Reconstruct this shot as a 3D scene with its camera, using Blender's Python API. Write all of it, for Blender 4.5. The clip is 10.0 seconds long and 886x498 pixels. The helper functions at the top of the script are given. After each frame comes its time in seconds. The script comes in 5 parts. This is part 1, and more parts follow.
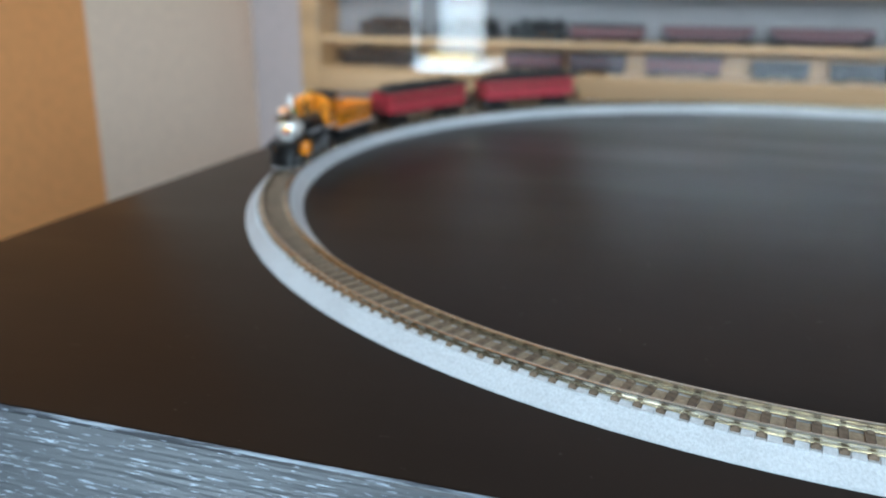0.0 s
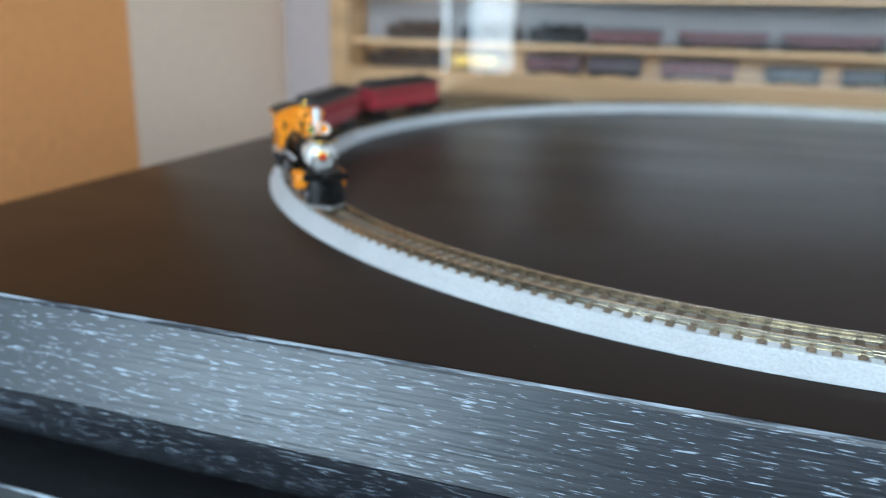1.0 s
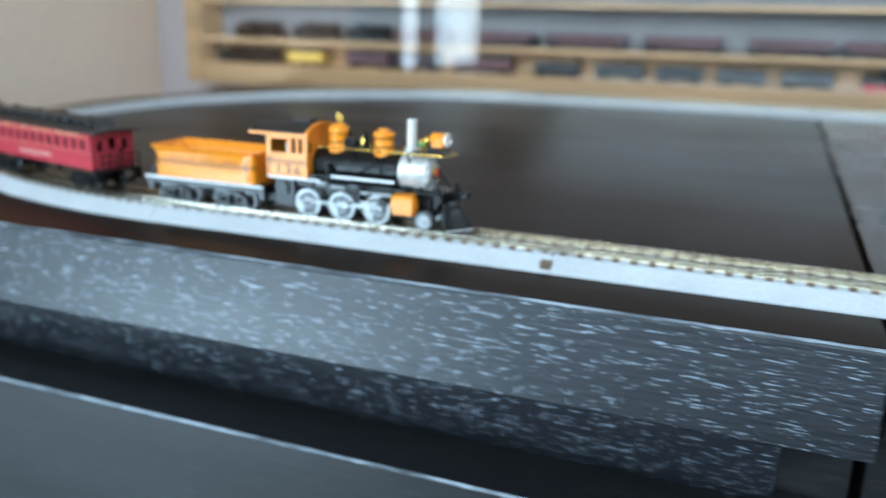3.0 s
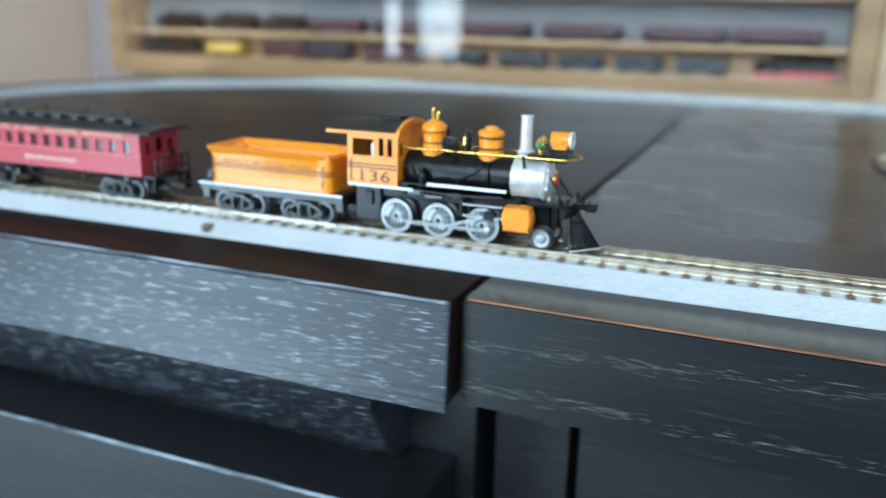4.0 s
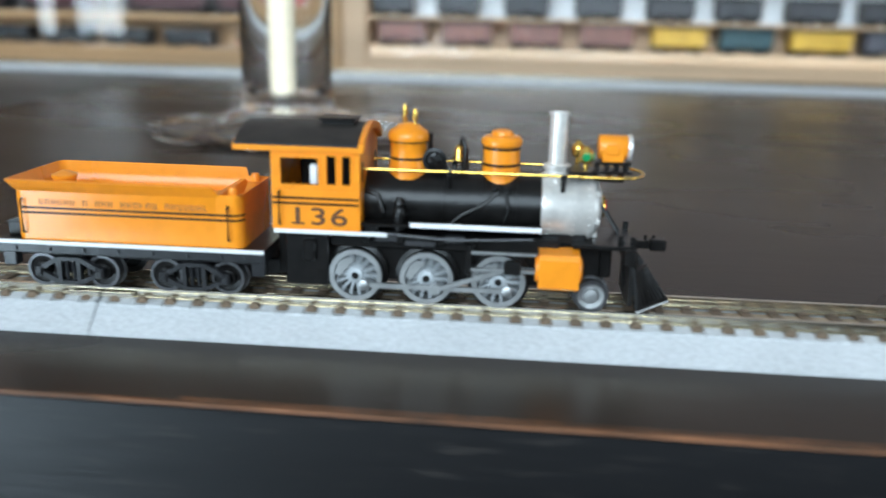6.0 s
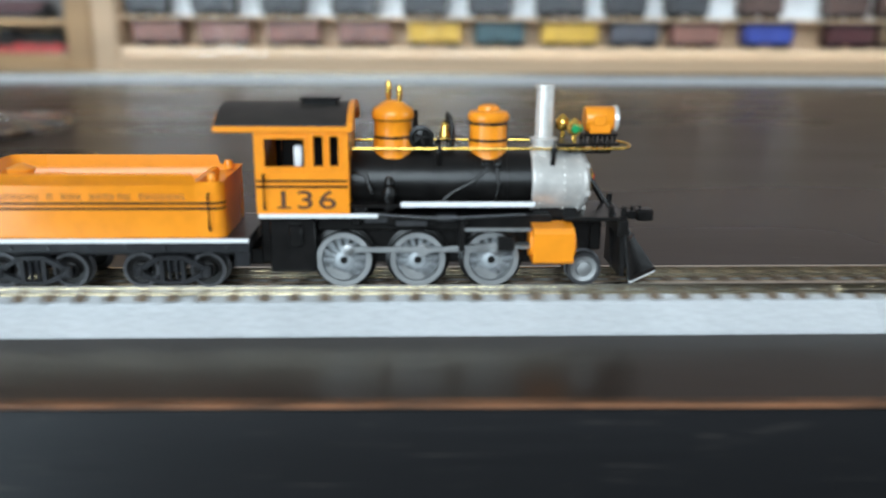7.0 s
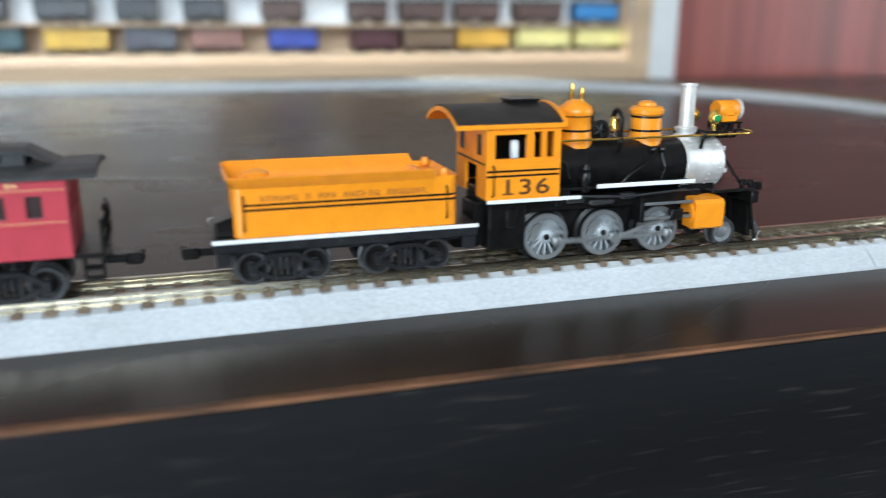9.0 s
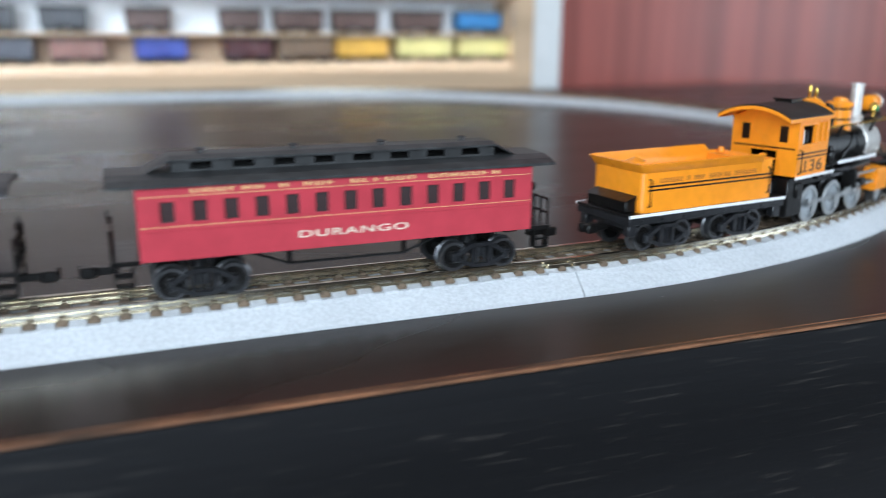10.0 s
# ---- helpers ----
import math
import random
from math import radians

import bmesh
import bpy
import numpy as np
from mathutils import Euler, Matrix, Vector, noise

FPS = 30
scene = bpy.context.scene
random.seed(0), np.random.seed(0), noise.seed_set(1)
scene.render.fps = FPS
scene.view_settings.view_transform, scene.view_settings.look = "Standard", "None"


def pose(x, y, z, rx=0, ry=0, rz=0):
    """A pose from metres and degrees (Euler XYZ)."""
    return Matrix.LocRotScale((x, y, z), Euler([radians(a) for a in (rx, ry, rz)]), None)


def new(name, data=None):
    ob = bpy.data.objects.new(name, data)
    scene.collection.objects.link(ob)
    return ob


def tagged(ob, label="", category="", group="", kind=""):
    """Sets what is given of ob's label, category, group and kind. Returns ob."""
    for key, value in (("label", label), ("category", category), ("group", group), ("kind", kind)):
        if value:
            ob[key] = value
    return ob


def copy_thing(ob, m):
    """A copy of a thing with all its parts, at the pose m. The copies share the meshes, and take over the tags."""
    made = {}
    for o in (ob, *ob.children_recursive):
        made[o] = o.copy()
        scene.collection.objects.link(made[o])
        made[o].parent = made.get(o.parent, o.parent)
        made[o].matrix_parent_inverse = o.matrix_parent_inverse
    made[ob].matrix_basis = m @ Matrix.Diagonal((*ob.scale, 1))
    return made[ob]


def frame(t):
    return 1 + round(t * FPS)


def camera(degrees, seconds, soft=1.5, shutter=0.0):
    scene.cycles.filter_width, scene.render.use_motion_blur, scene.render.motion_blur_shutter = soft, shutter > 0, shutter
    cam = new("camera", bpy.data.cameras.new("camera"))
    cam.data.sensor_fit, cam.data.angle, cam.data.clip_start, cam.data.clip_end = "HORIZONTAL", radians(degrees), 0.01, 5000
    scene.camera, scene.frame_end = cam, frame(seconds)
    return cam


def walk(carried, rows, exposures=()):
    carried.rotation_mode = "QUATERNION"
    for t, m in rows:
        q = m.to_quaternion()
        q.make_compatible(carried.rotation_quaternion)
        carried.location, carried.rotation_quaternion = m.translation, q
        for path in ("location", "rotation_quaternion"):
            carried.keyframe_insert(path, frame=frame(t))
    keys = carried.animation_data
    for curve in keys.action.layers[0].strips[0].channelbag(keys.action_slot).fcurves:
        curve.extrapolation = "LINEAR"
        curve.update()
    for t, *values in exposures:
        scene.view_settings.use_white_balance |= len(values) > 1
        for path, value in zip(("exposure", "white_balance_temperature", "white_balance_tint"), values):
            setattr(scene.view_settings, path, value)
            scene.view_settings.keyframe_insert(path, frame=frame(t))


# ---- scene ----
cam = camera(55.9, 10.0, soft=1.0, shutter=0.3)
cam.data.dof.use_dof = True
cam.data.dof.focus_distance = 0.168
cam.data.dof.aperture_fstop = 12.0
PATH = [
    (0.0, pose(-0.5600, -0.1660, 0.0919, 72.31, -0.29, 17.84)),
    (0.5, pose(-0.5590, -0.1835, 0.0805, 73.15, -1.05, 18.15)),
    (1.0, pose(-0.5425, -0.1920, 0.0753, 73.80, -1.03, 20.05)),
    (1.5, pose(-0.5207, -0.1877, 0.0674, 74.20, -0.93, 20.12)),
    (2.0, pose(-0.4866, -0.1880, 0.0660, 74.27, -0.85, 20.57)),
    (2.5, pose(-0.3909, -0.2156, 0.0775, 74.40, -0.84, 20.74)),
    (2.7, pose(-0.3544, -0.2329, 0.0739, 74.67, -1.09, 21.09)),
    (3.8, pose(-0.2337, -0.2190, 0.0637, 74.55, -1.23, 22.51)),
    (4.0, pose(-0.2150, -0.2021, 0.0624, 74.51, -1.14, 22.44)),
    (4.5, pose(-0.1653, -0.1795, 0.0590, 74.60, -1.76, 18.32)),
    (5.0, pose(-0.1059, -0.1556, 0.0546, 74.27, -1.94, 13.65)),
    (5.5, pose(-0.0543, -0.1412, 0.0525, 74.28, -1.19, 10.73)),
    (5.7, pose(-0.0346, -0.1390, 0.0556, 73.87, -1.03, 8.30)),
    (6.8, pose(0.0624, -0.1402, 0.0517, 74.00, -1.20, -0.62)),
    (7.0, pose(0.0987, -0.1381, 0.0503, 74.28, -0.34, -1.83)),
    (7.5, pose(0.1362, -0.1402, 0.0501, 74.28, -0.55, -6.12)),
    (8.0, pose(0.1885, -0.1454, 0.0500, 74.37, -0.74, -11.42)),
    (8.5, pose(0.2532, -0.1476, 0.0517, 74.45, -0.37, -14.63)),
    (9.0, pose(0.2972, -0.1484, 0.0516, 74.60, -0.22, -17.26)),
    (9.5, pose(0.3279, -0.1515, 0.0549, 74.80, -0.23, -19.42)),
    (10.0, pose(0.3509, -0.1529, 0.0535, 75.09, -0.31, -21.29)),
]
# stops, kelvin and tint of the picture on the way
LOOK = [(0.0, 0.02, 5800, 4), (1.5, 0.04, 5800, 4), (2.5, 0.02, 5650, 1), (4.5, -0.02, 5620, 1), (5.5, -0.10, 5880, 4), (7.0, -0.12, 6320, 7), (8.5, 0.06, 6300, 7), (10.0, 0.24, 6050, 10)]
walk(cam, PATH, LOOK)

# ---- light: grey daylight through two windows behind the table, two added fill lamps ----
world = bpy.data.worlds.new("world")
scene.world = world
world.use_nodes = True
sky = world.node_tree.nodes.new("ShaderNodeTexSky")
sky.sky_type = "NISHITA"
sky.sun_disc = False
sky.sun_elevation = radians(35)
sky.sun_rotation = radians(200)
world.node_tree.links.new(sky.outputs[0], world.node_tree.nodes["Background"].inputs[0])
world.node_tree.nodes["Background"].inputs[1].default_value = 0.1


def window_light(name, x, y, z, w, h, watts, color, turn=0):
    data = bpy.data.lights.new(name, "AREA")
    data.shape, data.size, data.size_y, data.energy, data.color = "RECTANGLE", w, h, watts, color
    ob = new(name, data)
    ob.matrix_world = pose(x, y, z, 90, 0, turn)
    return ob


window_light("window_light", -0.28, -1.49, 0.72, 1.36, 0.9, 39.0, (0.78, 0.91, 1.0))
# added lamp out of view, lifts the west wall and the door
window_light("east_fill_light", 2.19, -0.75, 0.50, 0.95, 1.25, 14.0, (0.82, 0.92, 1.0), 90)
window_light("garden_door_light", -1.560, -1.49, 0.475, 0.05, 1.22, 1.6, (0.78, 0.91, 1.0))
window_light("garden_door_light", -1.380, -1.49, 0.475, 0.15, 1.22, 4.6, (0.78, 0.91, 1.0))
# added low lamp, unseen, brightens the table's front boards
window_light("low_fill_light", -1.45, -1.49, -0.445, 0.84, 0.58, 24.0, (0.72, 0.88, 1.0))

# ---- materials ----


def material(name, color, rough=0.5, metal=0.0, vary=0.15, size=200.0, bump=0.0, bump_size=None, stretch=(1, 1, 1), spec=0.5,
             coat=0.0, second=None, second_size=20.0, per_object=0.0, detail=4.0, lo=0.35, hi=0.65):
    """Principled surface with colour variation at two scales and fine relief."""
    m = bpy.data.materials.new(name)
    m.use_nodes = True
    nt = m.node_tree
    b = nt.nodes["Principled BSDF"]
    b.inputs["Roughness"].default_value = rough
    b.inputs["Metallic"].default_value = metal
    b.inputs["Specular IOR Level"].default_value = spec
    b.inputs["Coat Weight"].default_value = coat
    co = nt.nodes.new("ShaderNodeTexCoord")
    mp = nt.nodes.new("ShaderNodeMapping")
    mp.inputs["Scale"].default_value = stretch
    nt.links.new(co.outputs["Object"], mp.inputs[0])
    n1 = nt.nodes.new("ShaderNodeTexNoise")
    n1.inputs["Scale"].default_value, n1.inputs["Detail"].default_value = size, detail
    nt.links.new(mp.outputs[0], n1.inputs["Vector"])
    n2 = nt.nodes.new("ShaderNodeTexNoise")
    n2.inputs["Scale"].default_value, n2.inputs["Detail"].default_value = second_size, 2.0
    nt.links.new(mp.outputs[0], n2.inputs["Vector"])
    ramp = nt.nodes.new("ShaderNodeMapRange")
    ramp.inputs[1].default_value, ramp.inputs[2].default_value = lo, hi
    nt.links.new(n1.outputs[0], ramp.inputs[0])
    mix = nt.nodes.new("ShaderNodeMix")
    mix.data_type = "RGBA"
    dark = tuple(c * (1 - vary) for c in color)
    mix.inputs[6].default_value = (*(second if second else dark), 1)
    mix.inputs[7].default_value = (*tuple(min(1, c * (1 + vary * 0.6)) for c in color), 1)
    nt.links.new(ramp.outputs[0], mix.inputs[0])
    hsv = nt.nodes.new("ShaderNodeHueSaturation")
    nt.links.new(mix.outputs[2], hsv.inputs["Color"])
    r2 = nt.nodes.new("ShaderNodeMapRange")
    r2.inputs[1].default_value, r2.inputs[2].default_value = 0.3, 0.7
    r2.inputs[3].default_value, r2.inputs[4].default_value = 1 - vary * 0.5, 1 + vary * 0.5
    nt.links.new(n2.outputs[0], r2.inputs[0])
    val = r2.outputs[0]
    if per_object:
        info = nt.nodes.new("ShaderNodeObjectInfo")
        r3 = nt.nodes.new("ShaderNodeMapRange")
        r3.inputs[3].default_value, r3.inputs[4].default_value = 1 - per_object, 1 + per_object
        nt.links.new(info.outputs["Random"], r3.inputs[0])
        mul = nt.nodes.new("ShaderNodeMath")
        mul.operation = "MULTIPLY"
        nt.links.new(val, mul.inputs[0])
        nt.links.new(r3.outputs[0], mul.inputs[1])
        val = mul.outputs[0]
    nt.links.new(val, hsv.inputs["Value"])
    nt.links.new(hsv.outputs[0], b.inputs["Base Color"])
    rr = nt.nodes.new("ShaderNodeMapRange")
    rr.inputs[1].default_value, rr.inputs[2].default_value = 0.3, 0.7
    rr.inputs[3].default_value, rr.inputs[4].default_value = max(0.02, rough * 0.85), min(1.0, rough * 1.15)
    nt.links.new(n2.outputs[0], rr.inputs[0])
    nt.links.new(rr.outputs[0], b.inputs["Roughness"])
    if bump:
        nb = nt.nodes.new("ShaderNodeTexNoise")
        nb.inputs["Scale"].default_value, nb.inputs["Detail"].default_value = bump_size or size, 3.0
        nt.links.new(mp.outputs[0], nb.inputs["Vector"])
        bp = nt.nodes.new("ShaderNodeBump")
        bp.inputs["Strength"].default_value, bp.inputs["Distance"].default_value = min(1.0, bump), 0.0004
        nt.links.new(nb.outputs[0], bp.inputs["Height"])
        nt.links.new(bp.outputs[0], b.inputs["Normal"])
    return m


def glass(name, rough=0.0, tint=(1, 1, 1)):
    m = bpy.data.materials.new(name)
    m.use_nodes = True
    b = m.node_tree.nodes["Principled BSDF"]
    b.inputs["Base Color"].default_value = (*tint, 1)
    b.inputs["Roughness"].default_value = rough
    b.inputs["Transmission Weight"].default_value = 1.0
    b.inputs["IOR"].default_value = 1.48
    return m


M_TOP = material("dark_stained_table_top", (0.13, 0.12, 0.11), rough=0.34, vary=0.5, size=620, stretch=(0.45, 1.3, 1), bump=0.08, bump_size=160, second_size=14, spec=0.13, second=(0.017, 0.011, 0.008), lo=0.72, hi=0.80)
M_LEAFTOP = material("dark_polished_leaf_top", (0.13, 0.12, 0.11), rough=0.28, vary=0.5, size=620, stretch=(0.45, 1.3, 1), bump=0.08, bump_size=160, second_size=14, spec=0.16, second=(0.027, 0.018, 0.0125), lo=0.72, hi=0.80)
# pale flecks put the glints of the pore edges into the colour
M_FACE = material("black_grain_wood_with_glints", (0.27, 0.31, 0.36), rough=0.42, vary=0.3, size=2600, stretch=(0.07, 1, 1), bump=0.5, bump_size=900, spec=0.65, second=(0.013, 0.0145, 0.019), lo=0.62, hi=0.685, second_size=40, detail=2.0)
M_LEAF = material("black_smooth_leaf_wood", (0.043, 0.037, 0.033), rough=0.42, vary=0.5, size=1300, stretch=(0.06, 1, 1), bump=0.25, bump_size=600, second=(0.009, 0.009, 0.010), lo=0.60, hi=0.86, spec=0.42, detail=6.0, second_size=30)
M_PALEEDGE = material("pale_edge_highlight_and_wear", (0.30, 0.34, 0.38), rough=0.5, vary=0.5, size=700, stretch=(0.1, 1, 1), bump=0.4, second=(0.05, 0.055, 0.065))
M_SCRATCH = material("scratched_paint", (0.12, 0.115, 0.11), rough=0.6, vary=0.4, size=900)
M_RAW = material("raw_worn_wood_edge", (0.215, 0.092, 0.042), rough=0.6, vary=0.6, size=500, stretch=(0.12, 1, 1), bump=0.5, second=(0.06, 0.03, 0.015))
M_BALLAST = material("pale_grey_ballast", (0.58, 0.59, 0.60), rough=0.85, vary=0.10, size=1500, bump=1.0, bump_size=650, second_size=60)
M_TIE = material("brown_sleeper", (0.17, 0.12, 0.078), rough=0.7, vary=0.3, size=900, bump=0.3, per_object=0.2)
M_RAIL = material("nickel_silver_rail", (0.72, 0.67, 0.56), rough=0.21, metal=1.0, vary=0.1, size=200)
M_ORANGE = material("orange_paint", (0.90, 0.295, 0.014), rough=0.30, vary=0.06, size=400, bump=0.04, spec=0.5)
M_BLACK = material("satin_black_plastic", (0.0065, 0.0058, 0.0055), rough=0.32, vary=0.4, size=500, bump=0.15, spec=0.32)
M_FRAME = material("dark_grey_black_plastic", (0.015, 0.0152, 0.017), rough=0.30, vary=0.35, size=500, bump=0.15, spec=0.5)
M_ROOF = material("matt_black_roof", (0.020, 0.017, 0.014), rough=0.55, vary=0.4, size=300, bump=0.15)
M_SILVER = material("silver_paint", (0.76, 0.73, 0.69), rough=0.36, metal=0.45, vary=0.12, size=500, bump=0.1)
M_DARKSTEEL = material("dark_wheel_metal", (0.12, 0.12, 0.125), rough=0.3, metal=0.8, vary=0.2, size=500)
M_WHEEL = material("pale_wheel_centre", (0.40, 0.42, 0.435), rough=0.5, metal=0.3, vary=0.2, size=500)
M_STEEL = material("wheel_metal", (0.40, 0.405, 0.405), rough=0.42, metal=0.9, vary=0.15, size=500)
M_WHITE = material("white_paint_line", (0.80, 0.80, 0.80), rough=0.5, vary=0.05, size=500)
M_GOLD = material("brass", (0.85, 0.55, 0.12), rough=0.25, metal=0.9, vary=0.1, size=500)
M_GREEN = material("green_lens", (0.02, 0.25, 0.08), rough=0.15, vary=0.1)
M_REDLENS = material("red_plate", (0.65, 0.05, 0.02), rough=0.3, vary=0.1)
M_COACH = material("coach_red_paint", (0.46, 0.045, 0.062), rough=0.36, vary=0.08, size=300, bump=0.05)
M_COACHROOF = material("dark_grey_coach_roof", (0.030, 0.030, 0.030), rough=0.5, vary=0.4, size=300, bump=0.2)
M_LETTER = material("gold_lettering", (0.75, 0.52, 0.22), rough=0.5, vary=0.1)
M_CREAM = material("cream_lettering", (0.72, 0.62, 0.48), rough=0.5, vary=0.1)
M_BROWNLET = material("dark_lettering", (0.10, 0.035, 0.008), rough=0.5, vary=0.1)
M_TENDERLET = material("brown_lettering", (0.36, 0.115, 0.014), rough=0.5, vary=0.1)
M_INSIDE = material("dark_car_interior", (0.03, 0.02, 0.02), rough=0.8, vary=0.3)
# the same pine, with weaker light and orange bounce put into the colour
M_PINEDIM = material("pine_wood_dimmed", (0.46, 0.275, 0.13), rough=0.5, vary=0.2, size=40, stretch=(0.12, 1, 1), bump=0.08, second_size=6)
M_PINE = material("pale_pine_wood", (0.66, 0.45, 0.28), rough=0.5, vary=0.16, size=40, stretch=(0.12, 1, 1), bump=0.08, second_size=6)
# white colour holds the pale reflection in the glass front
M_BACK = material("cabinet_back_with_reflection", (0.86, 0.88, 0.90), rough=0.7, vary=0.06, size=30)
M_GREYBACK = material("grey_brown_back_panel", (0.20, 0.187, 0.185), rough=0.7, vary=0.06, size=30)
M_WALL = material("beige_wall_paint", (0.95, 0.73, 0.555), rough=0.85, vary=0.05, size=150, bump=0.15, bump_size=500, second_size=3)
M_WALLORANGE = material("orange_wall_paint", (0.93, 0.41, 0.14), rough=0.85, vary=0.06, size=150, bump=0.15, bump_size=500, second_size=3)
M_LILAC = material("pale_lilac_wall_paint", (0.47, 0.39, 0.37), rough=0.85, vary=0.05, size=150, bump=0.15, bump_size=500, second_size=3)
M_DOOR = material("mahogany_door", (0.36, 0.098, 0.078), rough=0.33, vary=0.3, size=30, stretch=(1.2, 1, 0.05), bump=0.06, second_size=7)
M_FRAMEWHITE = material("white_gloss_frame", (0.76, 0.75, 0.73), rough=0.4, vary=0.04)
M_FLOOR = material("dark_floor", (0.06, 0.045, 0.035), rough=0.6, vary=0.25, size=20, stretch=(0.2, 1, 1), bump=0.1)
M_CEIL = material("white_ceiling_paint", (0.45, 0.44, 0.43), rough=0.9, vary=0.03)
M_TAUPE = material("taupe_wall_paint", (0.14, 0.125, 0.11), rough=0.85, vary=0.05, size=150, second_size=3)
M_TAN = material("tan_ballast", (0.40, 0.31, 0.21), rough=0.85, vary=0.22, size=900, bump=1.0, bump_size=700)
# made pale to bounce light onto the front boards
M_BOUNCEFLOOR = material("pale_bounce_floor", (0.62, 0.64, 0.66), rough=0.4, vary=0.1, size=12, bump=0.05)
M_GLASS = glass("clear_glass")
M_THINGLASS = glass("thin_clear_glass")
M_THINGLASS.node_tree.nodes["Principled BSDF"].inputs["IOR"].default_value = 1.16
M_CANDLE = material("cream_candle", (0.72, 0.62, 0.45), rough=0.5, vary=0.06)
M_PLUG = material("pale_grey_plastic", (0.55, 0.58, 0.58), rough=0.5, vary=0.05, size=300, bump=0.05)
M_CABLE = material("grey_cable", (0.075, 0.075, 0.075), rough=0.45, vary=0.1)

# ---- mesh helpers ----


def finish(name, bm, mats, parent=None, label="", smooth=False, sharp=35):
    me = bpy.data.meshes.new(name)
    bm.normal_update()
    bm.to_mesh(me)
    bm.free()
    for mm in (mats if isinstance(mats, (list, tuple)) else [mats]):
        me.materials.append(mm)
    if smooth:
        for p in me.polygons:
            p.use_smooth = True
        me.set_sharp_from_angle(angle=radians(sharp))
    ob = new(name, me)
    if parent is not None:
        ob.parent = parent
    if label:
        tagged(ob, label)
    return ob


def part(name, bm, mat, parent, label="", smooth=False):
    return finish(name, bm, mat, parent, label, smooth)


def holder(name, label, category, group="", kind=""):
    return tagged(new(name), label, category, group, kind)


def box(bm, x0, x1, y0, y1, z0, z1, bevel=0.0, mat=0, seg=1):
    vs = [bm.verts.new((x, y, z)) for x in (x0, x1) for y in (y0, y1) for z in (z0, z1)]
    fs = [bm.faces.new([vs[i] for i in q]) for q in ((0, 1, 3, 2), (4, 6, 7, 5), (0, 4, 5, 1), (2, 3, 7, 6), (0, 2, 6, 4), (1, 5, 7, 3))]
    for f in fs:
        f.material_index = mat
    if bevel:
        es = {e for f in fs for e in f.edges}
        r = bmesh.ops.bevel(bm, geom=list(es), offset=bevel, segments=seg, affect="EDGES", profile=0.5)
        for f in r["faces"]:
            f.material_index = mat
    return vs


def lathe(bm, profile, n=24, axis="z", at=(0, 0, 0), mat=0, closed=True):
    """Turned body: profile of (radius, height) along the axis."""
    rings = []
    for r, h in profile:
        ring = []
        for i in range(n):
            a = 2 * math.pi * i / n
            c, d = r * math.cos(a), r * math.sin(a)
            p = {"z": (c, d, h), "x": (h, c, d), "y": (d, h, c)}[axis]
            ring.append(bm.verts.new((p[0] + at[0], p[1] + at[1], p[2] + at[2])))
        rings.append(ring)
    for a, b in zip(rings, rings[1:]):
        for i in range(n):
            f = bm.faces.new((a[i], a[(i + 1) % n], b[(i + 1) % n], b[i]))
            f.material_index = mat
    if closed:
        bm.faces.new(list(reversed(rings[0]))).material_index = mat
        bm.faces.new(rings[-1]).material_index = mat


def tube(bm, pts, r, n=8, mat=0):
    """A rod along a line of points."""
    pts = [Vector(p) for p in pts]
    rings = []
    for i, p in enumerate(pts):
        d = (pts[min(i + 1, len(pts) - 1)] - pts[max(i - 1, 0)]).normalized()
        u = d.cross(Vector((0, 0, 1)))
        if u.length < 1e-4:
            u = Vector((1, 0, 0))
        u.normalize()
        v = d.cross(u)
        rings.append([bm.verts.new(p + (u * math.cos(2 * math.pi * k / n) + v * math.sin(2 * math.pi * k / n)) * r) for k in range(n)])
    for a, b in zip(rings, rings[1:]):
        for k in range(n):
            bm.faces.new((a[k], a[(k + 1) % n], b[(k + 1) % n], b[k])).material_index = mat
    bm.faces.new(list(reversed(rings[0]))).material_index = mat
    bm.faces.new(rings[-1]).material_index = mat


def prism(bm, outline, y0, y1, mat=0, axis="y"):
    """A flat outline given as (x, z), thick from y0 to y1."""
    def at(p, y):
        return (p[0], y, p[1]) if axis == "y" else (y, p[0], p[1])
    a = [bm.verts.new(at(p, y0)) for p in outline]
    b = [bm.verts.new(at(p, y1)) for p in outline]
    n = len(outline)
    bm.faces.new(a).material_index = mat
    bm.faces.new(list(reversed(b))).material_index = mat
    for i in range(n):
        bm.faces.new((a[i], b[i], b[(i + 1) % n], a[(i + 1) % n])).material_index = mat
    bmesh.ops.recalc_face_normals(bm, faces=bm.faces)


def slab(name, dims, mat, label="", category="", kind="", bevel=0.0, parent=None, seg=1):
    bm = bmesh.new()
    box(bm, *dims, bevel=bevel, seg=seg)
    ob = finish(name, bm, mat, parent, smooth=bevel > 0)
    return tagged(ob, label, category, "", kind)


# ---- the room ----
FLOOR_Z, CEIL_Z = -0.75, 1.75
WALL_Y = 0.598
CORNER_X = -1.006
# unseen floor, split into a pale light-bouncing part and a dark part
slab("floor_bounce_part", (-2.5, -0.30, -1.6, -0.95, FLOOR_Z - 0.05, FLOOR_Z), M_BOUNCEFLOOR, "pale unseen floor that bounces light onto the table front", "floor", "structure")
slab("floor_dark_part", (-0.30, 2.3, -1.6, -0.95, FLOOR_Z - 0.05, FLOOR_Z), M_FLOOR, "dark unseen floor that bounces little light", "floor", "structure")
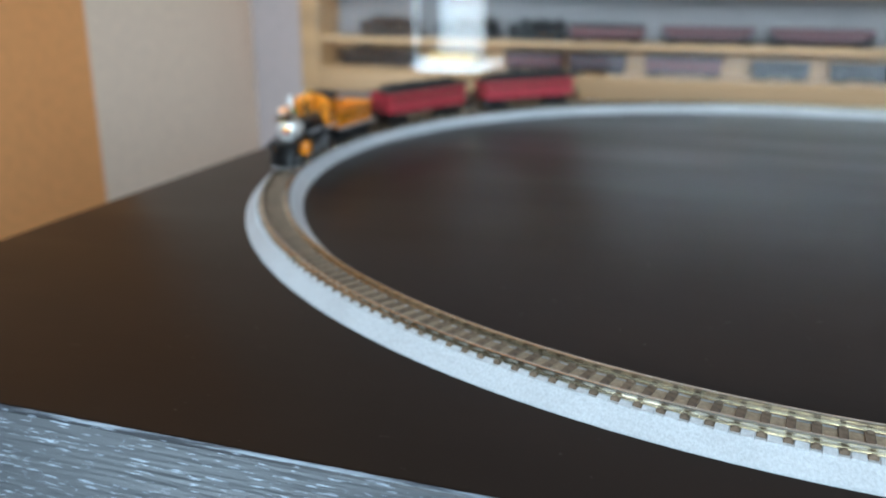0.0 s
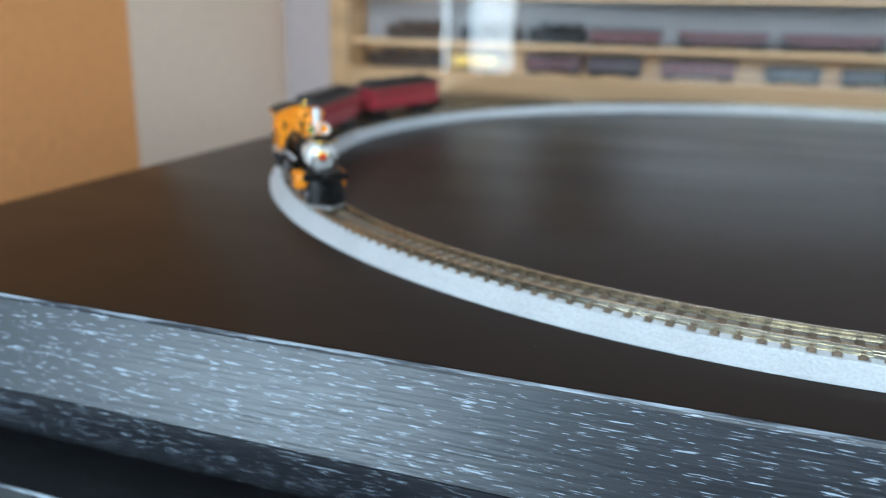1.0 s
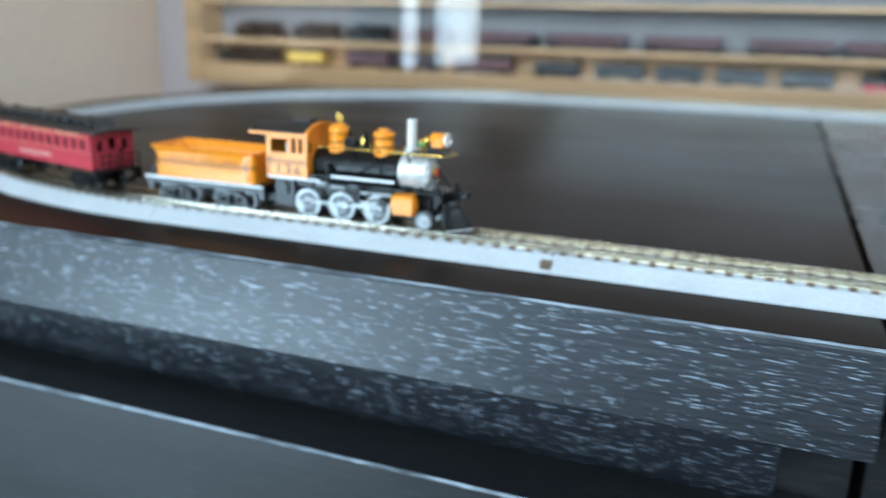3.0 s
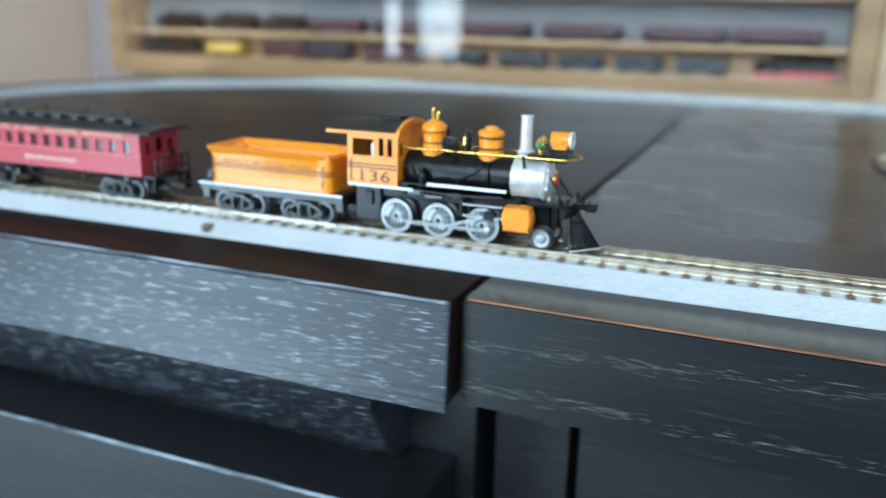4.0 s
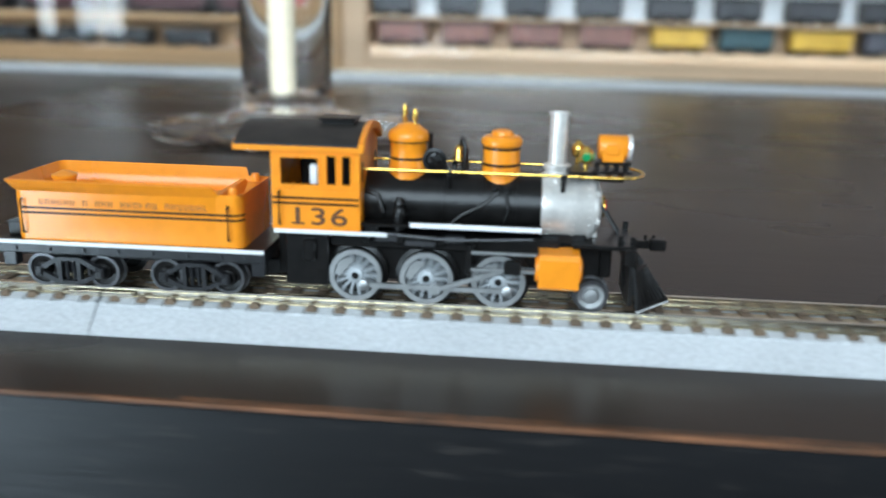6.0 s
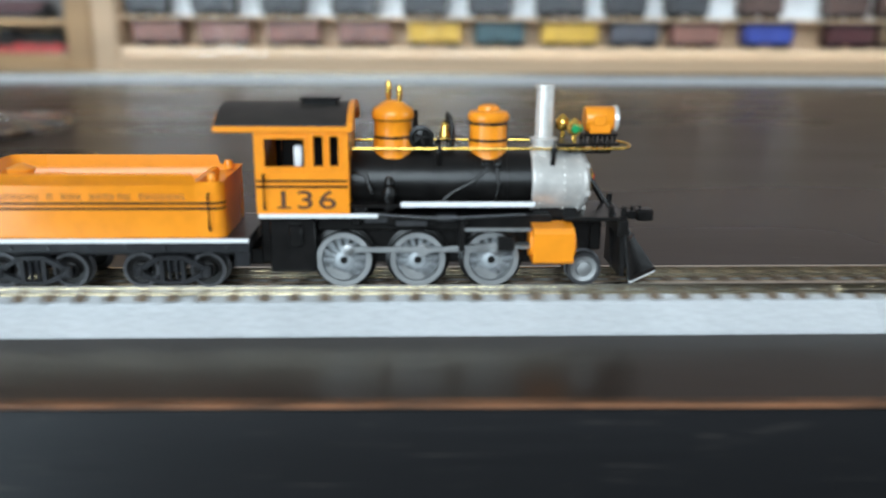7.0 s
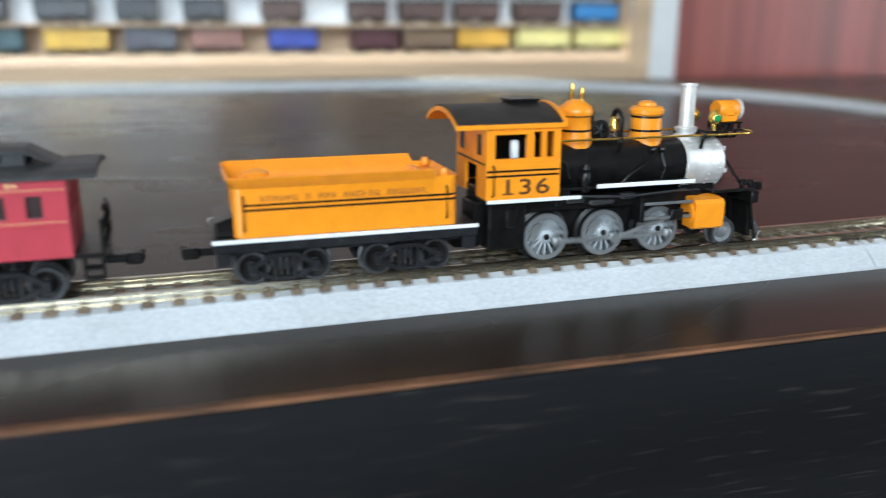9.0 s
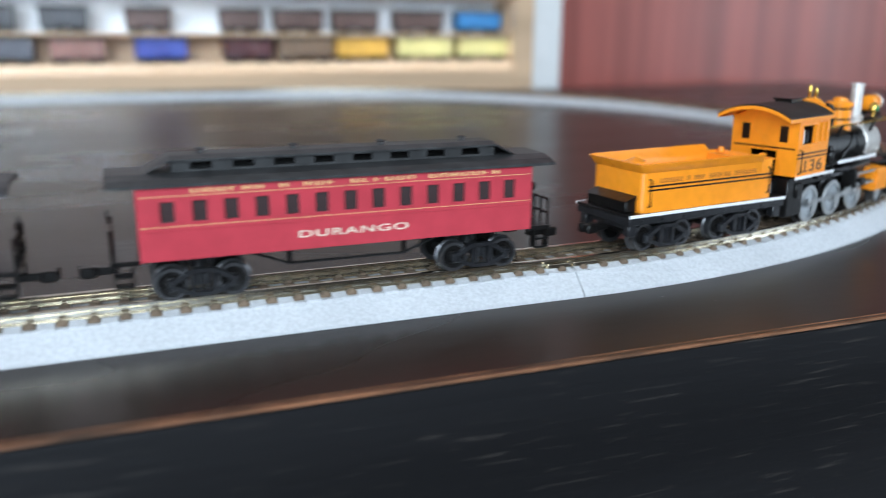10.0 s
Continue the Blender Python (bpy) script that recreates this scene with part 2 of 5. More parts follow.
slab("floor_under_table", (-2.5, 2.3, -0.95, 0.75, FLOOR_Z - 0.05, FLOOR_Z), M_FLOOR, "dark floor under the table", "floor", "structure")
slab("ceiling", (-2.5, 2.3, -1.6, 0.75, CEIL_Z, CEIL_Z + 0.05), M_CEIL, "white painted ceiling", "ceiling", "structure")
slab("wall_north", (CORNER_X, 2.2, WALL_Y, WALL_Y + 0.1, FLOOR_Z, CEIL_Z), M_LILAC, "pale lilac painted wall behind the cabinets", "wall", "structure")
slab("wall_west_beige", (CORNER_X - 0.1, CORNER_X, 0.36, WALL_Y + 0.1, FLOOR_Z, CEIL_Z), M_WALL, "beige painted wall in the corner", "wall", "structure")
slab("wall_west_orange", (CORNER_X - 0.1, CORNER_X, 0.02, 0.36, FLOOR_Z, CEIL_Z), M_WALLORANGE, "orange painted end of the wall", "wall", "structure")
slab("wall_alcove", (-2.4, CORNER_X - 0.1, 0.02, 0.12, FLOOR_Z, CEIL_Z), M_TAUPE, "taupe painted wall of the next room", "wall", "structure")
slab("wall_far_west", (-2.5, -2.4, -1.5, 0.12, FLOOR_Z, CEIL_Z), M_TAUPE, "taupe painted wall", "wall", "structure")


def wall_east():
    bm = bmesh.new()
    box(bm, 2.2, 2.3, -1.5, -1.24, FLOOR_Z, CEIL_Z)
    box(bm, 2.2, 2.3, -0.26, 0.74, FLOOR_Z, CEIL_Z)
    box(bm, 2.2, 2.3, -1.24, -0.26, FLOOR_Z, -0.14)
    box(bm, 2.2, 2.3, -1.24, -0.26, 1.14, CEIL_Z)
    tagged(finish("wall_east", bm, M_TAUPE), "taupe painted wall with an opening for the fill lamp", "wall", "", "structure")


wall_east()


def wall_south():
    """The wall with the windows, with real openings and one for the fill lamp."""
    x = [-2.5, -1.63, -1.30, -0.98, 0.42, 2.3]
    bm = bmesh.new()
    y0, y1 = -1.6, -1.5
    box(bm, x[0], -1.88, y0, y1, FLOOR_Z, CEIL_Z)
    box(bm, -1.88, x[1], y0, y1, -0.145, CEIL_Z)
    box(bm, x[1], x[2], y0, y1, 1.10, CEIL_Z)
    # added post, keeps the door light in two bands
    box(bm, -1.535, -1.455, y0, y1, -0.145, 1.10)
    box(bm, x[2], -1.02, y0, y1, -0.145, CEIL_Z)
    box(bm, -1.02, x[3], y0, y1, FLOOR_Z, CEIL_Z)
    box(bm, x[3], x[4], y0, y1, FLOOR_Z, 0.25)
    box(bm, x[3], x[4], y0, y1, 1.20, CEIL_Z)
    box(bm, x[4], x[5], y0, y1, FLOOR_Z, CEIL_Z)
    tagged(finish("wall_south", bm, M_TAUPE), "taupe painted wall with window openings and a low lamp opening", "wall", "", "structure")


wall_south()

# ---- table ----
TABLE_L, GAP_L, GAP_R, TABLE_R = -0.807, -0.2812, -0.2790, 1.02
TABLE_B = 0.534


def main_table():
    t = holder("table", "black-brown stained wooden extending table", "table")
    bm = bmesh.new()
    box(bm, TABLE_L, GAP_L, -0.0340, TABLE_B, -0.026, 0.0, 0.0006, seg=2)
    part("table_top", bm, M_TOP, t, "dark brown matt stained top", smooth=True)
    # faint scratches near the front edge
    rng = random.Random(11)
    bm = bmesh.new()
    for _ in range(70):
        x, y, a = rng.uniform(-0.78, -0.42), rng.uniform(-0.032, 0.16) , rng.gauss(0.0, 0.35)
        w, h = rng.uniform(0.0004, 0.0022), rng.uniform(0.00004, 0.0001)
        c, d = math.cos(a), math.sin(a)
        bm.faces.new([bm.verts.new((x + c * u - d * v, y + d * u + c * v, 0.00006)) for u, v in ((-w, 0), (0, -h), (w, 0), (0, h))])
    part("scratches", bm, M_SCRATCH, t, "fine pale scratches")["kind"] = "stuff"
    # front board with open grain and coloured-in glints, moulding and rail below it
    bm = bmesh.new()
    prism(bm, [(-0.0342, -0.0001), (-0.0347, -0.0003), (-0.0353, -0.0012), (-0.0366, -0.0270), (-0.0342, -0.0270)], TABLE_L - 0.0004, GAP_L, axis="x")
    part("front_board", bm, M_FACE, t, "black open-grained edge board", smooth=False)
    bm = bmesh.new()
    pr = [(-0.0352, -0.0272)]
    for k in range(9):
        u = k / 8
        pr.append((-0.0362 + 0.0162 * u ** 1.25, -0.0276 - 0.0239 * u ** 0.85))
    pr += [(-0.012, -0.0515), (-0.012, -0.0272)]
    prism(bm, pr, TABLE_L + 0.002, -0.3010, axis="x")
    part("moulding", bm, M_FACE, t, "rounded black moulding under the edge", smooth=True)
    bm = bmesh.new()
    box(bm, TABLE_L + 0.002, GAP_L - 0.006, -0.0445, -0.0122, -0.12, -0.0517, 0.0009)
    part("apron", bm, M_LEAF, t, "black apron board", smooth=True)
    # pale lines along the two edges: painted edge highlights with some rubbing
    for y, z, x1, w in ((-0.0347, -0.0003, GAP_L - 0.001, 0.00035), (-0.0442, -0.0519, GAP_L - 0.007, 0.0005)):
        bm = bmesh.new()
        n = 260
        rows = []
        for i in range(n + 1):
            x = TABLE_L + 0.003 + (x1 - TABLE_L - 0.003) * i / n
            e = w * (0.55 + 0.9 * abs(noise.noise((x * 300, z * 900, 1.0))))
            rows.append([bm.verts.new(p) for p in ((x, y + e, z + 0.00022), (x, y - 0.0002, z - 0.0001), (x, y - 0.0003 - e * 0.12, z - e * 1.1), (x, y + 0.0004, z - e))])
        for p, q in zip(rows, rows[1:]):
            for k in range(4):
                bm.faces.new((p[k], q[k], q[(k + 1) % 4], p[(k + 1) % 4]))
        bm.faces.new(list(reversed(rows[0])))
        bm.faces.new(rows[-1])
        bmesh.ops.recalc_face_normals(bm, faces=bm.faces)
        part("edge_highlight", bm, M_PALEEDGE, t, "pale line, painted edge highlight with some wear")
    for x in (TABLE_L + 0.06, GAP_L - 0.10):
        for y in (0.03, TABLE_B - 0.08):
            bm = bmesh.new()
            box(bm, x, x + 0.06, y, y + 0.06, FLOOR_Z, -0.027, 0.003)
            part("leg", bm, M_LEAF, t)


def leaf_table():
    t = holder("table_leaf", "black extension leaf with a worn orange-brown edge", "table")
    k = -0.0153
    def fy(x):
        return -0.0346 + k * x
    bm = bmesh.new()
    a = [(GAP_R, fy(GAP_R) + 0.0005), (TABLE_R, fy(TABLE_R) + 0.0005), (TABLE_R, TABLE_B), (GAP_R, TABLE_B)]
    lo = [bm.verts.new((x, y, -0.0262)) for x, y in a]
    hi = [bm.verts.new((x, y, 0.0)) for x, y in a]
    bm.faces.new(hi)
    bm.faces.new(list(reversed(lo)))
    for i in range(4):
        bm.faces.new((lo[i], lo[(i + 1) % 4], hi[(i + 1) % 4], hi[i]))
    part("table_top", bm, M_LEAFTOP, t, "dark brown satin stained leaf top")
    def strip(name, x0, x1, d0, d1, z0, z1, mat, label, rag=0.0):
        bm = bmesh.new()
        n = max(1, int((x1 - x0) / 0.0022)) if rag else 1
        rows = []
        for i in range(n + 1):
            x = x0 + (x1 - x0) * i / n
            e = rag * (noise.noise((x * 260, 3.1, 0)) + 0.6 * noise.noise((x * 900, 9.0, 0)))
            q = [(fy(x) + d1, z0), (fy(x) + d0, z0), (fy(x) + d0, z1 - abs(e) * 0.3), (fy(x) + d1 + e, z1)]
            rows.append([bm.verts.new((x, y, z)) for y, z in q])
        for p, q in zip(rows, rows[1:]):
            for j in range(4):
                bm.faces.new((p[j], q[j], q[(j + 1) % 4], p[(j + 1) % 4]))
        bm.faces.new(list(reversed(rows[0])))
        bm.faces.new(rows[-1])
        bmesh.ops.recalc_face_normals(bm, faces=bm.faces)
        part(name, bm, mat, t, label)
    strip("worn_edge", GAP_R + 0.0008, TABLE_R, -0.0004, 0.0002, -0.0004, 0.00012, M_RAW, "worn edge showing orange raw wood", 0.00018)
    strip("worn_line", -0.06, TABLE_R, 0.0011, 0.0014, -0.0004, 0.00008, M_RAW, "thin second line of worn wood", 0.00015)
    strip("front_board", GAP_R, TABLE_R, -0.0006, 0.0004, -0.0265, -0.0006, M_LEAF, "scuffed smooth black front board")
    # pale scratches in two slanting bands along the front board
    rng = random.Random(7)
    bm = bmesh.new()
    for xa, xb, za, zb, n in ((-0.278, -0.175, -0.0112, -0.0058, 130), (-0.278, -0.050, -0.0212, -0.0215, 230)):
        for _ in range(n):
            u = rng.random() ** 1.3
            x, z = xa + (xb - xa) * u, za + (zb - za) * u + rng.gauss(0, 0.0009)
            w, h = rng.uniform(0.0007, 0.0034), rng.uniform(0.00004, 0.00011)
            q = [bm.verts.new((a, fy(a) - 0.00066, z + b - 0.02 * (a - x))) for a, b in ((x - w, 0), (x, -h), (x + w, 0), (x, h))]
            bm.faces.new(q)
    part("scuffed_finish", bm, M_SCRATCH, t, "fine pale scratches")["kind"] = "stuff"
    strip("lower_rail", -0.2550, TABLE_R, 0.0240, 0.05, -0.12, -0.0266, M_LEAF, "black rail under the leaf")
    strip("bracket", -0.2780, -0.2579, 0.0242, 0.05, -0.12, -0.0266, M_LEAF, "black upright bracket")
    strip("bracket", -0.3036, -0.2822, 0.0190, 0.05, -0.12, -0.0275, M_LEAF, "black upright bracket")
    strip("back_rail", -0.32, TABLE_R, 0.051, 0.07, -0.12, -0.0262, M_BLACK, "black inner rail")
    for x in (0.10, TABLE_R - 0.10):
        for y in (0.03, TABLE_B - 0.08):
            bm = bmesh.new()
            box(bm, x, x + 0.06, y, y + 0.06, FLOOR_Z, -0.026, 0.003)
            part("leg", bm, M_LEAF, t)


main_table()
leaf_table()

# ---- track ----
XL, XR, RAD, RAIL_Z = -0.5057, 0.4374, 0.255, 0.0068
LEN, ARC = XR - XL, math.pi * RAD


def track_at(s):
    """Place and heading on the loop; s is x along the front straight."""
    s = (s - XL) % (2 * LEN + 2 * ARC)
    if s <= LEN:
        return XL + s, 0.0, 0.0
    s -= LEN
    if s <= ARC:
        a = s / RAD
        return XR + RAD * math.sin(a), RAD - RAD * math.cos(a), a
    s -= ARC
    if s <= LEN:
        return XR - s, 2 * RAD, math.pi
    a = (s - LEN) / RAD + math.pi
    return XL + RAD * math.sin(a), RAD - RAD * math.cos(a), a


def sweep(bm, profile, s0, s1, n, mat=0):
    rings = []
    for i in range(n + 1):
        x, y, a = track_at(s0 + (s1 - s0) * i / n)
        rings.append([bm.verts.new((x - math.sin(a) * o, y + math.cos(a) * o, z)) for o, z in profile])
    m = len(profile)
    for p, q in zip(rings, rings[1:]):
        for j in range(m):
            bm.faces.new((p[j], q[j], q[(j + 1) % m], p[(j + 1) % m])).material_index = mat
    bm.faces.new(rings[0]).material_index = mat
    bm.faces.new(list(reversed(rings[-1]))).material_index = mat
    bmesh.ops.recalc_face_normals(bm, faces=bm.faces)


def tie_mesh():
    bm = bmesh.new()
    box(bm, -0.0010, 0.0010, -0.0066, 0.0066, 0.0036, 0.0051, 0.00012)
    for y in (-0.0061, -0.0034, 0.0034, 0.0061):
        box(bm, -0.0006, 0.0006, y - 0.0004, y + 0.0004, 0.0048, 0.0055, 0.00012)
    me = bpy.data.meshes.new("tie")
    bm.to_mesh(me)
    bm.free()
    me.materials.append(M_TIE)
    return me


TIE = tie_mesh()
BED = [(-0.0117, 0.0), (-0.0117, 0.0006), (-0.0076, 0.0046), (-0.0070, 0.0048), (0.0070, 0.0048), (0.0076, 0.0046), (0.0119, 0.0006), (0.0119, 0.0)]
BED_TOP = 0.0044


def rail_profile(o):
    return [(o - 0.0011, 0.0049), (o - 0.0011, 0.0052), (o - 0.00025, 0.0054), (o - 0.00025, 0.0061), (o - 0.0005, 0.0063), (o - 0.0005, 0.0067), (o - 0.0003, 0.0068),
            (o + 0.0003, 0.0068), (o + 0.0005, 0.0067), (o + 0.0005, 0.0063), (o + 0.00025, 0.0061), (o + 0.00025, 0.0054), (o + 0.0011, 0.0052), (o + 0.0011, 0.0049)]


def track_section(s0, s1, curved):
    t = holder("track_section", "grey ballasted model railway track, curved" if curved else "grey ballasted model railway track, straight", "model track", "loop of track")
    n = 24 if curved else 1
    bm = bmesh.new()
    prof = [(o, min(z, BED_TOP)) for o, z in BED]
    sweep(bm, prof, s0 + 0.00012, s1 - 0.00012, n)
    part("roadbed", bm, M_BALLAST, t, "pale grey moulded ballast")
    count = round((s1 - s0) / 0.00503)
    step = (s1 - s0) / count
    # ballast shoulders between the sleepers
    bm = bmesh.new()
    for i in range(count + 1):
        c = s0 + step * i
        a, b = max(s0 + 0.0002, c - step / 2 + 0.00068), min(s1 - 0.0002, c + step / 2 - 0.00068)
        if b - a < 0.0006:
            continue
        x, y, h = track_at((a + b) / 2)
        e = (b - a) / 2
        for o0, o1 in ((-0.0079, -0.0060), (0.0060, 0.0079)):
            q = []
            for dx, o, z in ((-e, o0, 0), (e, o0, 0), (e, o1, 0), (-e, o1, 0), (-e * 0.7, o0, 1), (e * 0.7, o0, 1), (e * 0.7, o1, 1), (-e * 0.7, o1, 1)):
                outer = abs(o) > 0.0070
                zz = 0.0036 if not z and outer else 0.0040 if not z else (0.0046 if outer else 0.0051)
                zz += (random.random() - 0.5) * 0.0003 * z
                q.append(bm.verts.new((x + math.cos(h) * dx - math.sin(h) * o, y + math.sin(h) * dx + math.cos(h) * o, zz)))
            for f in ((4, 5, 6, 7), (0, 1, 5, 4), (1, 2, 6, 5), (2, 3, 7, 6), (3, 0, 4, 7)):
                bm.faces.new([q[k] for k in f])
    part("ballast_shoulder", bm, M_BALLAST, t)["kind"] = "stuff"
    bm = bmesh.new()
    sweep(bm, [(-0.0037, 0.0040), (-0.0037, 0.0045), (0.0037, 0.0045), (0.0037, 0.0040)], s0 + 0.0002, s1 - 0.0002, n)
    part("inner_ballast", bm, M_TAN, t, "tan ballast between the rails")
    for o in (-0.0048, 0.0048):
        bm = bmesh.new()
        sweep(bm, rail_profile(o), s0 + 0.0001, s1 - 0.0001, n)
        part("rail", bm, M_RAIL, t, "shiny nickel-silver rail")
    # brown moulded clip on the shoulder at the joint
    for s, o in (((s1 - 0.0012, -0.0108),) if s1 == -0.3657 else ()):
        x, y, h = track_at(s)
        bm = bmesh.new()
        box(bm, -0.0016, 0.0016, o - 0.0004, o + 0.0022, 0.0008, 0.0034, 0.0003)
        box(bm, -0.0008, 0.0008, o - 0.0008, o + 0.0004, 0.0012, 0.0026, 0.0002)
        ob = part("joint_clip", bm, M_TIE, t, "small brown joint clip")
        ob.matrix_basis = Matrix.Translation((x, y, 0)) @ Matrix.Rotation(h, 4, "Z")
    for i in range(count):
        x, y, h = track_at(s0 + step * (i + 0.5))
        ob = new("tie", TIE)
        ob.parent = t
        ob.matrix_basis = Matrix.Translation((x, y, 0)) @ Matrix.Rotation(h, 4, "Z")
    for s in (s0 + 0.003, s1 - 0.003):
        x, y, h = track_at(s)
        for o in (-0.0059, 0.0059):
            bm = bmesh.new()
            box(bm, -0.0028, 0.0028, o - 0.0005, o + 0.0005, 0.0051, 0.0060, 0.0001)
            ob = part("rail_joiner", bm, M_RAIL, t)
            ob.matrix_basis = Matrix.Translation((x, y, 0)) @ Matrix.Rotation(h, 4, "Z")
    return t


JOINTS = [XL, -0.3657, -0.0845, 0.1765, XR]
for a, b in zip(JOINTS, JOINTS[1:]):
    track_section(a, b, False)
for i in range(4):
    track_section(XR + ARC * i / 4, XR + ARC * (i + 1) / 4, True)
for i in range(4):
    track_section(XR + ARC + LEN * i / 4, XR + ARC + LEN * (i + 1) / 4, False)
for i in range(4):
    track_section(XL - ARC + ARC * i / 4, XL - ARC + ARC * (i + 1) / 4, True)
# ---- display cabinets with model trains ----
CAB_F, CAB_B = 0.546, 0.5965
PALETTE = {}


def paint(name, color):
    if name not in PALETTE:
        PALETTE[name] = material("paint_" + name, color, rough=0.45, vary=0.12, size=120, second_size=30)
    return PALETTE[name]


def display_cabinet(x0, x1, floors, upper, wood, tone, z1=0.0975, thick=0.0018):
    c = holder("display_cabinet", tone + " pine glass-fronted display cabinet with model trains on its shelves", "cabinet", "display cabinets")
    post = 0.0195
    z0 = -0.004
    for a, b in ((x0, x0 + post), (x1 - post, x1)):
        bm = bmesh.new()
        box(bm, a, b, CAB_F, CAB_B, z0, z1, 0.0012)
        part("side_panel", bm, wood, c, smooth=True)
    bm = bmesh.new()
    box(bm, x0 + post, x1 - post, CAB_F, CAB_B, z0, 0.0165, 0.001)
    part("base_rail", bm, wood, c, smooth=True)
    bm = bmesh.new()
    box(bm, x0 + post, x1 - post, CAB_F, CAB_B, z1 - 0.02, z1, 0.001)
    part("top_rail", bm, wood, c, smooth=True)
    bm = bmesh.new()
    box(bm, x0 + post, x1 - post, CAB_B - 0.006, CAB_B - 0.001, floors[1] - 0.0002, z1 - 0.0202)
    part("back_panel", bm, upper, c, "plain back panel")
    bm = bmesh.new()
    box(bm, x0 + post, x1 - post, CAB_B - 0.006, CAB_B - 0.001, 0.0167, floors[1] - 0.0004)
    part("back_panel", bm, wood, c, "pine back panel")
    for z in floors:
        bm = bmesh.new()
        box(bm, x0 + post, x1 - post, CAB_F + 0.006, CAB_B - 0.0062, z - thick if z > 0.03 else 0.0167, z, 0.0004)
        part("shelf", bm, wood, c, smooth=True)
    bm = bmesh.new()
    box(bm, x0 + post + 0.0003, x1 - post - 0.0003, CAB_F + 0.0015, CAB_F + 0.0040, 0.0168, z1 - 0.0203)
    g = part("glass_front", bm, M_GLASS, c, "clear glass front")
    g.visible_shadow = False
    return c


def stock_wheels(parent, x0, x1, y, z):
    for x in (x0 + 0.007, x1 - 0.007):
        bm = bmesh.new()
        for yy in (y - 0.0048, y + 0.0048):
            lathe(bm, [(0.0026, -0.001), (0.0026, 0.001)], 10, "y", at=(x - 0.003, yy, z + 0.0026))
            lathe(bm, [(0.0026, -0.001), (0.0026, 0.001)], 10, "y", at=(x + 0.003, yy, z + 0.0026))
        box(bm, x - 0.004, x + 0.004, y - 0.0035, y + 0.0035, z + 0.0022, z + 0.0045)
        part("bogie", bm, M_BLACK, parent)


def freight_wagon(x0, x1, z, color, name, y=0.5705, high=0.0165, roof="grey", label=""):
    w = holder("model_wagon", label or "small %s model railway wagon on a cabinet shelf" % name, "model train", "models in the cabinets")
    bm = bmesh.new()
    box(bm, x0, x1, y - 0.0085, y + 0.0085, z + 0.0045, z + high - 0.0015, 0.0005)
    box(bm, (x0 + x1) / 2 - 0.005, (x0 + x1) / 2 + 0.005, y - 0.0092, y + 0.0092, z + 0.0055, z + high - 0.003, 0.0003)
    for k in range(5):
        x = x0 + (x1 - x0) * (k + 0.5) / 5
        box(bm, x - 0.0005, x + 0.0005, y - 0.0089, y + 0.0089, z + 0.005, z + high - 0.002)
    part("body", bm, paint(name, color), w)
    bm = bmesh.new()
    prism(bm, [(y - 0.0092, z + high - 0.0016), (y - 0.0092, z + high - 0.0008), (y - 0.004, z + high + 0.0008), (y + 0.004, z + high + 0.0008), (y + 0.0092, z + high - 0.0008), (y + 0.0092, z + high - 0.0016)], x0 - 0.0006, x1 + 0.0006, axis="x")
    part("roof", bm, paint(roof, (0.05, 0.048, 0.05)), w)
    bm = bmesh.new()
    box(bm, x0 + 0.001, x1 - 0.001, y - 0.006, y + 0.006, z + 0.003, z + 0.0046)
    part("underframe", bm, M_BLACK, w)
    stock_wheels(w, x0, x1, y, z)
    return w


def hopper_wagon(x0, x1, z, color, name, y=0.5705):
    """An open wagon with sloping ends."""
    w = holder("model_hopper", "small %s model hopper wagon on a cabinet shelf" % name, "model train", "models in the cabinets")
    e = (x1 - x0) * 0.14
    bm = bmesh.new()
    prism(bm, [(x0, z + 0.0145), (x1, z + 0.0145), (x1, z + 0.0115), (x1 - e, z + 0.0050), (x0 + e, z + 0.0050), (x0, z + 0.0115)], y - 0.0085, y + 0.0085)
    for k in range(8):
        x = x0 + (x1 - x0) * (k + 0.5) / 8
        box(bm, x - 0.0005, x + 0.0005, y - 0.0091, y + 0.0091, z + 0.006, z + 0.0146)
    part("body", bm, paint(name, color), w)
    bm = bmesh.new()
    box(bm, x0, x1, y - 0.0045, y + 0.0045, z + 0.003, z + 0.0048)
    for x in (x0 + 0.001, x1 - 0.001):
        box(bm, x - 0.0006, x + 0.0006, y - 0.008, y + 0.008, z + 0.004, z + 0.0125)
    part("underframe", bm, M_BLACK, w)
    stock_wheels(w, x0, x1, y, z)
    return w


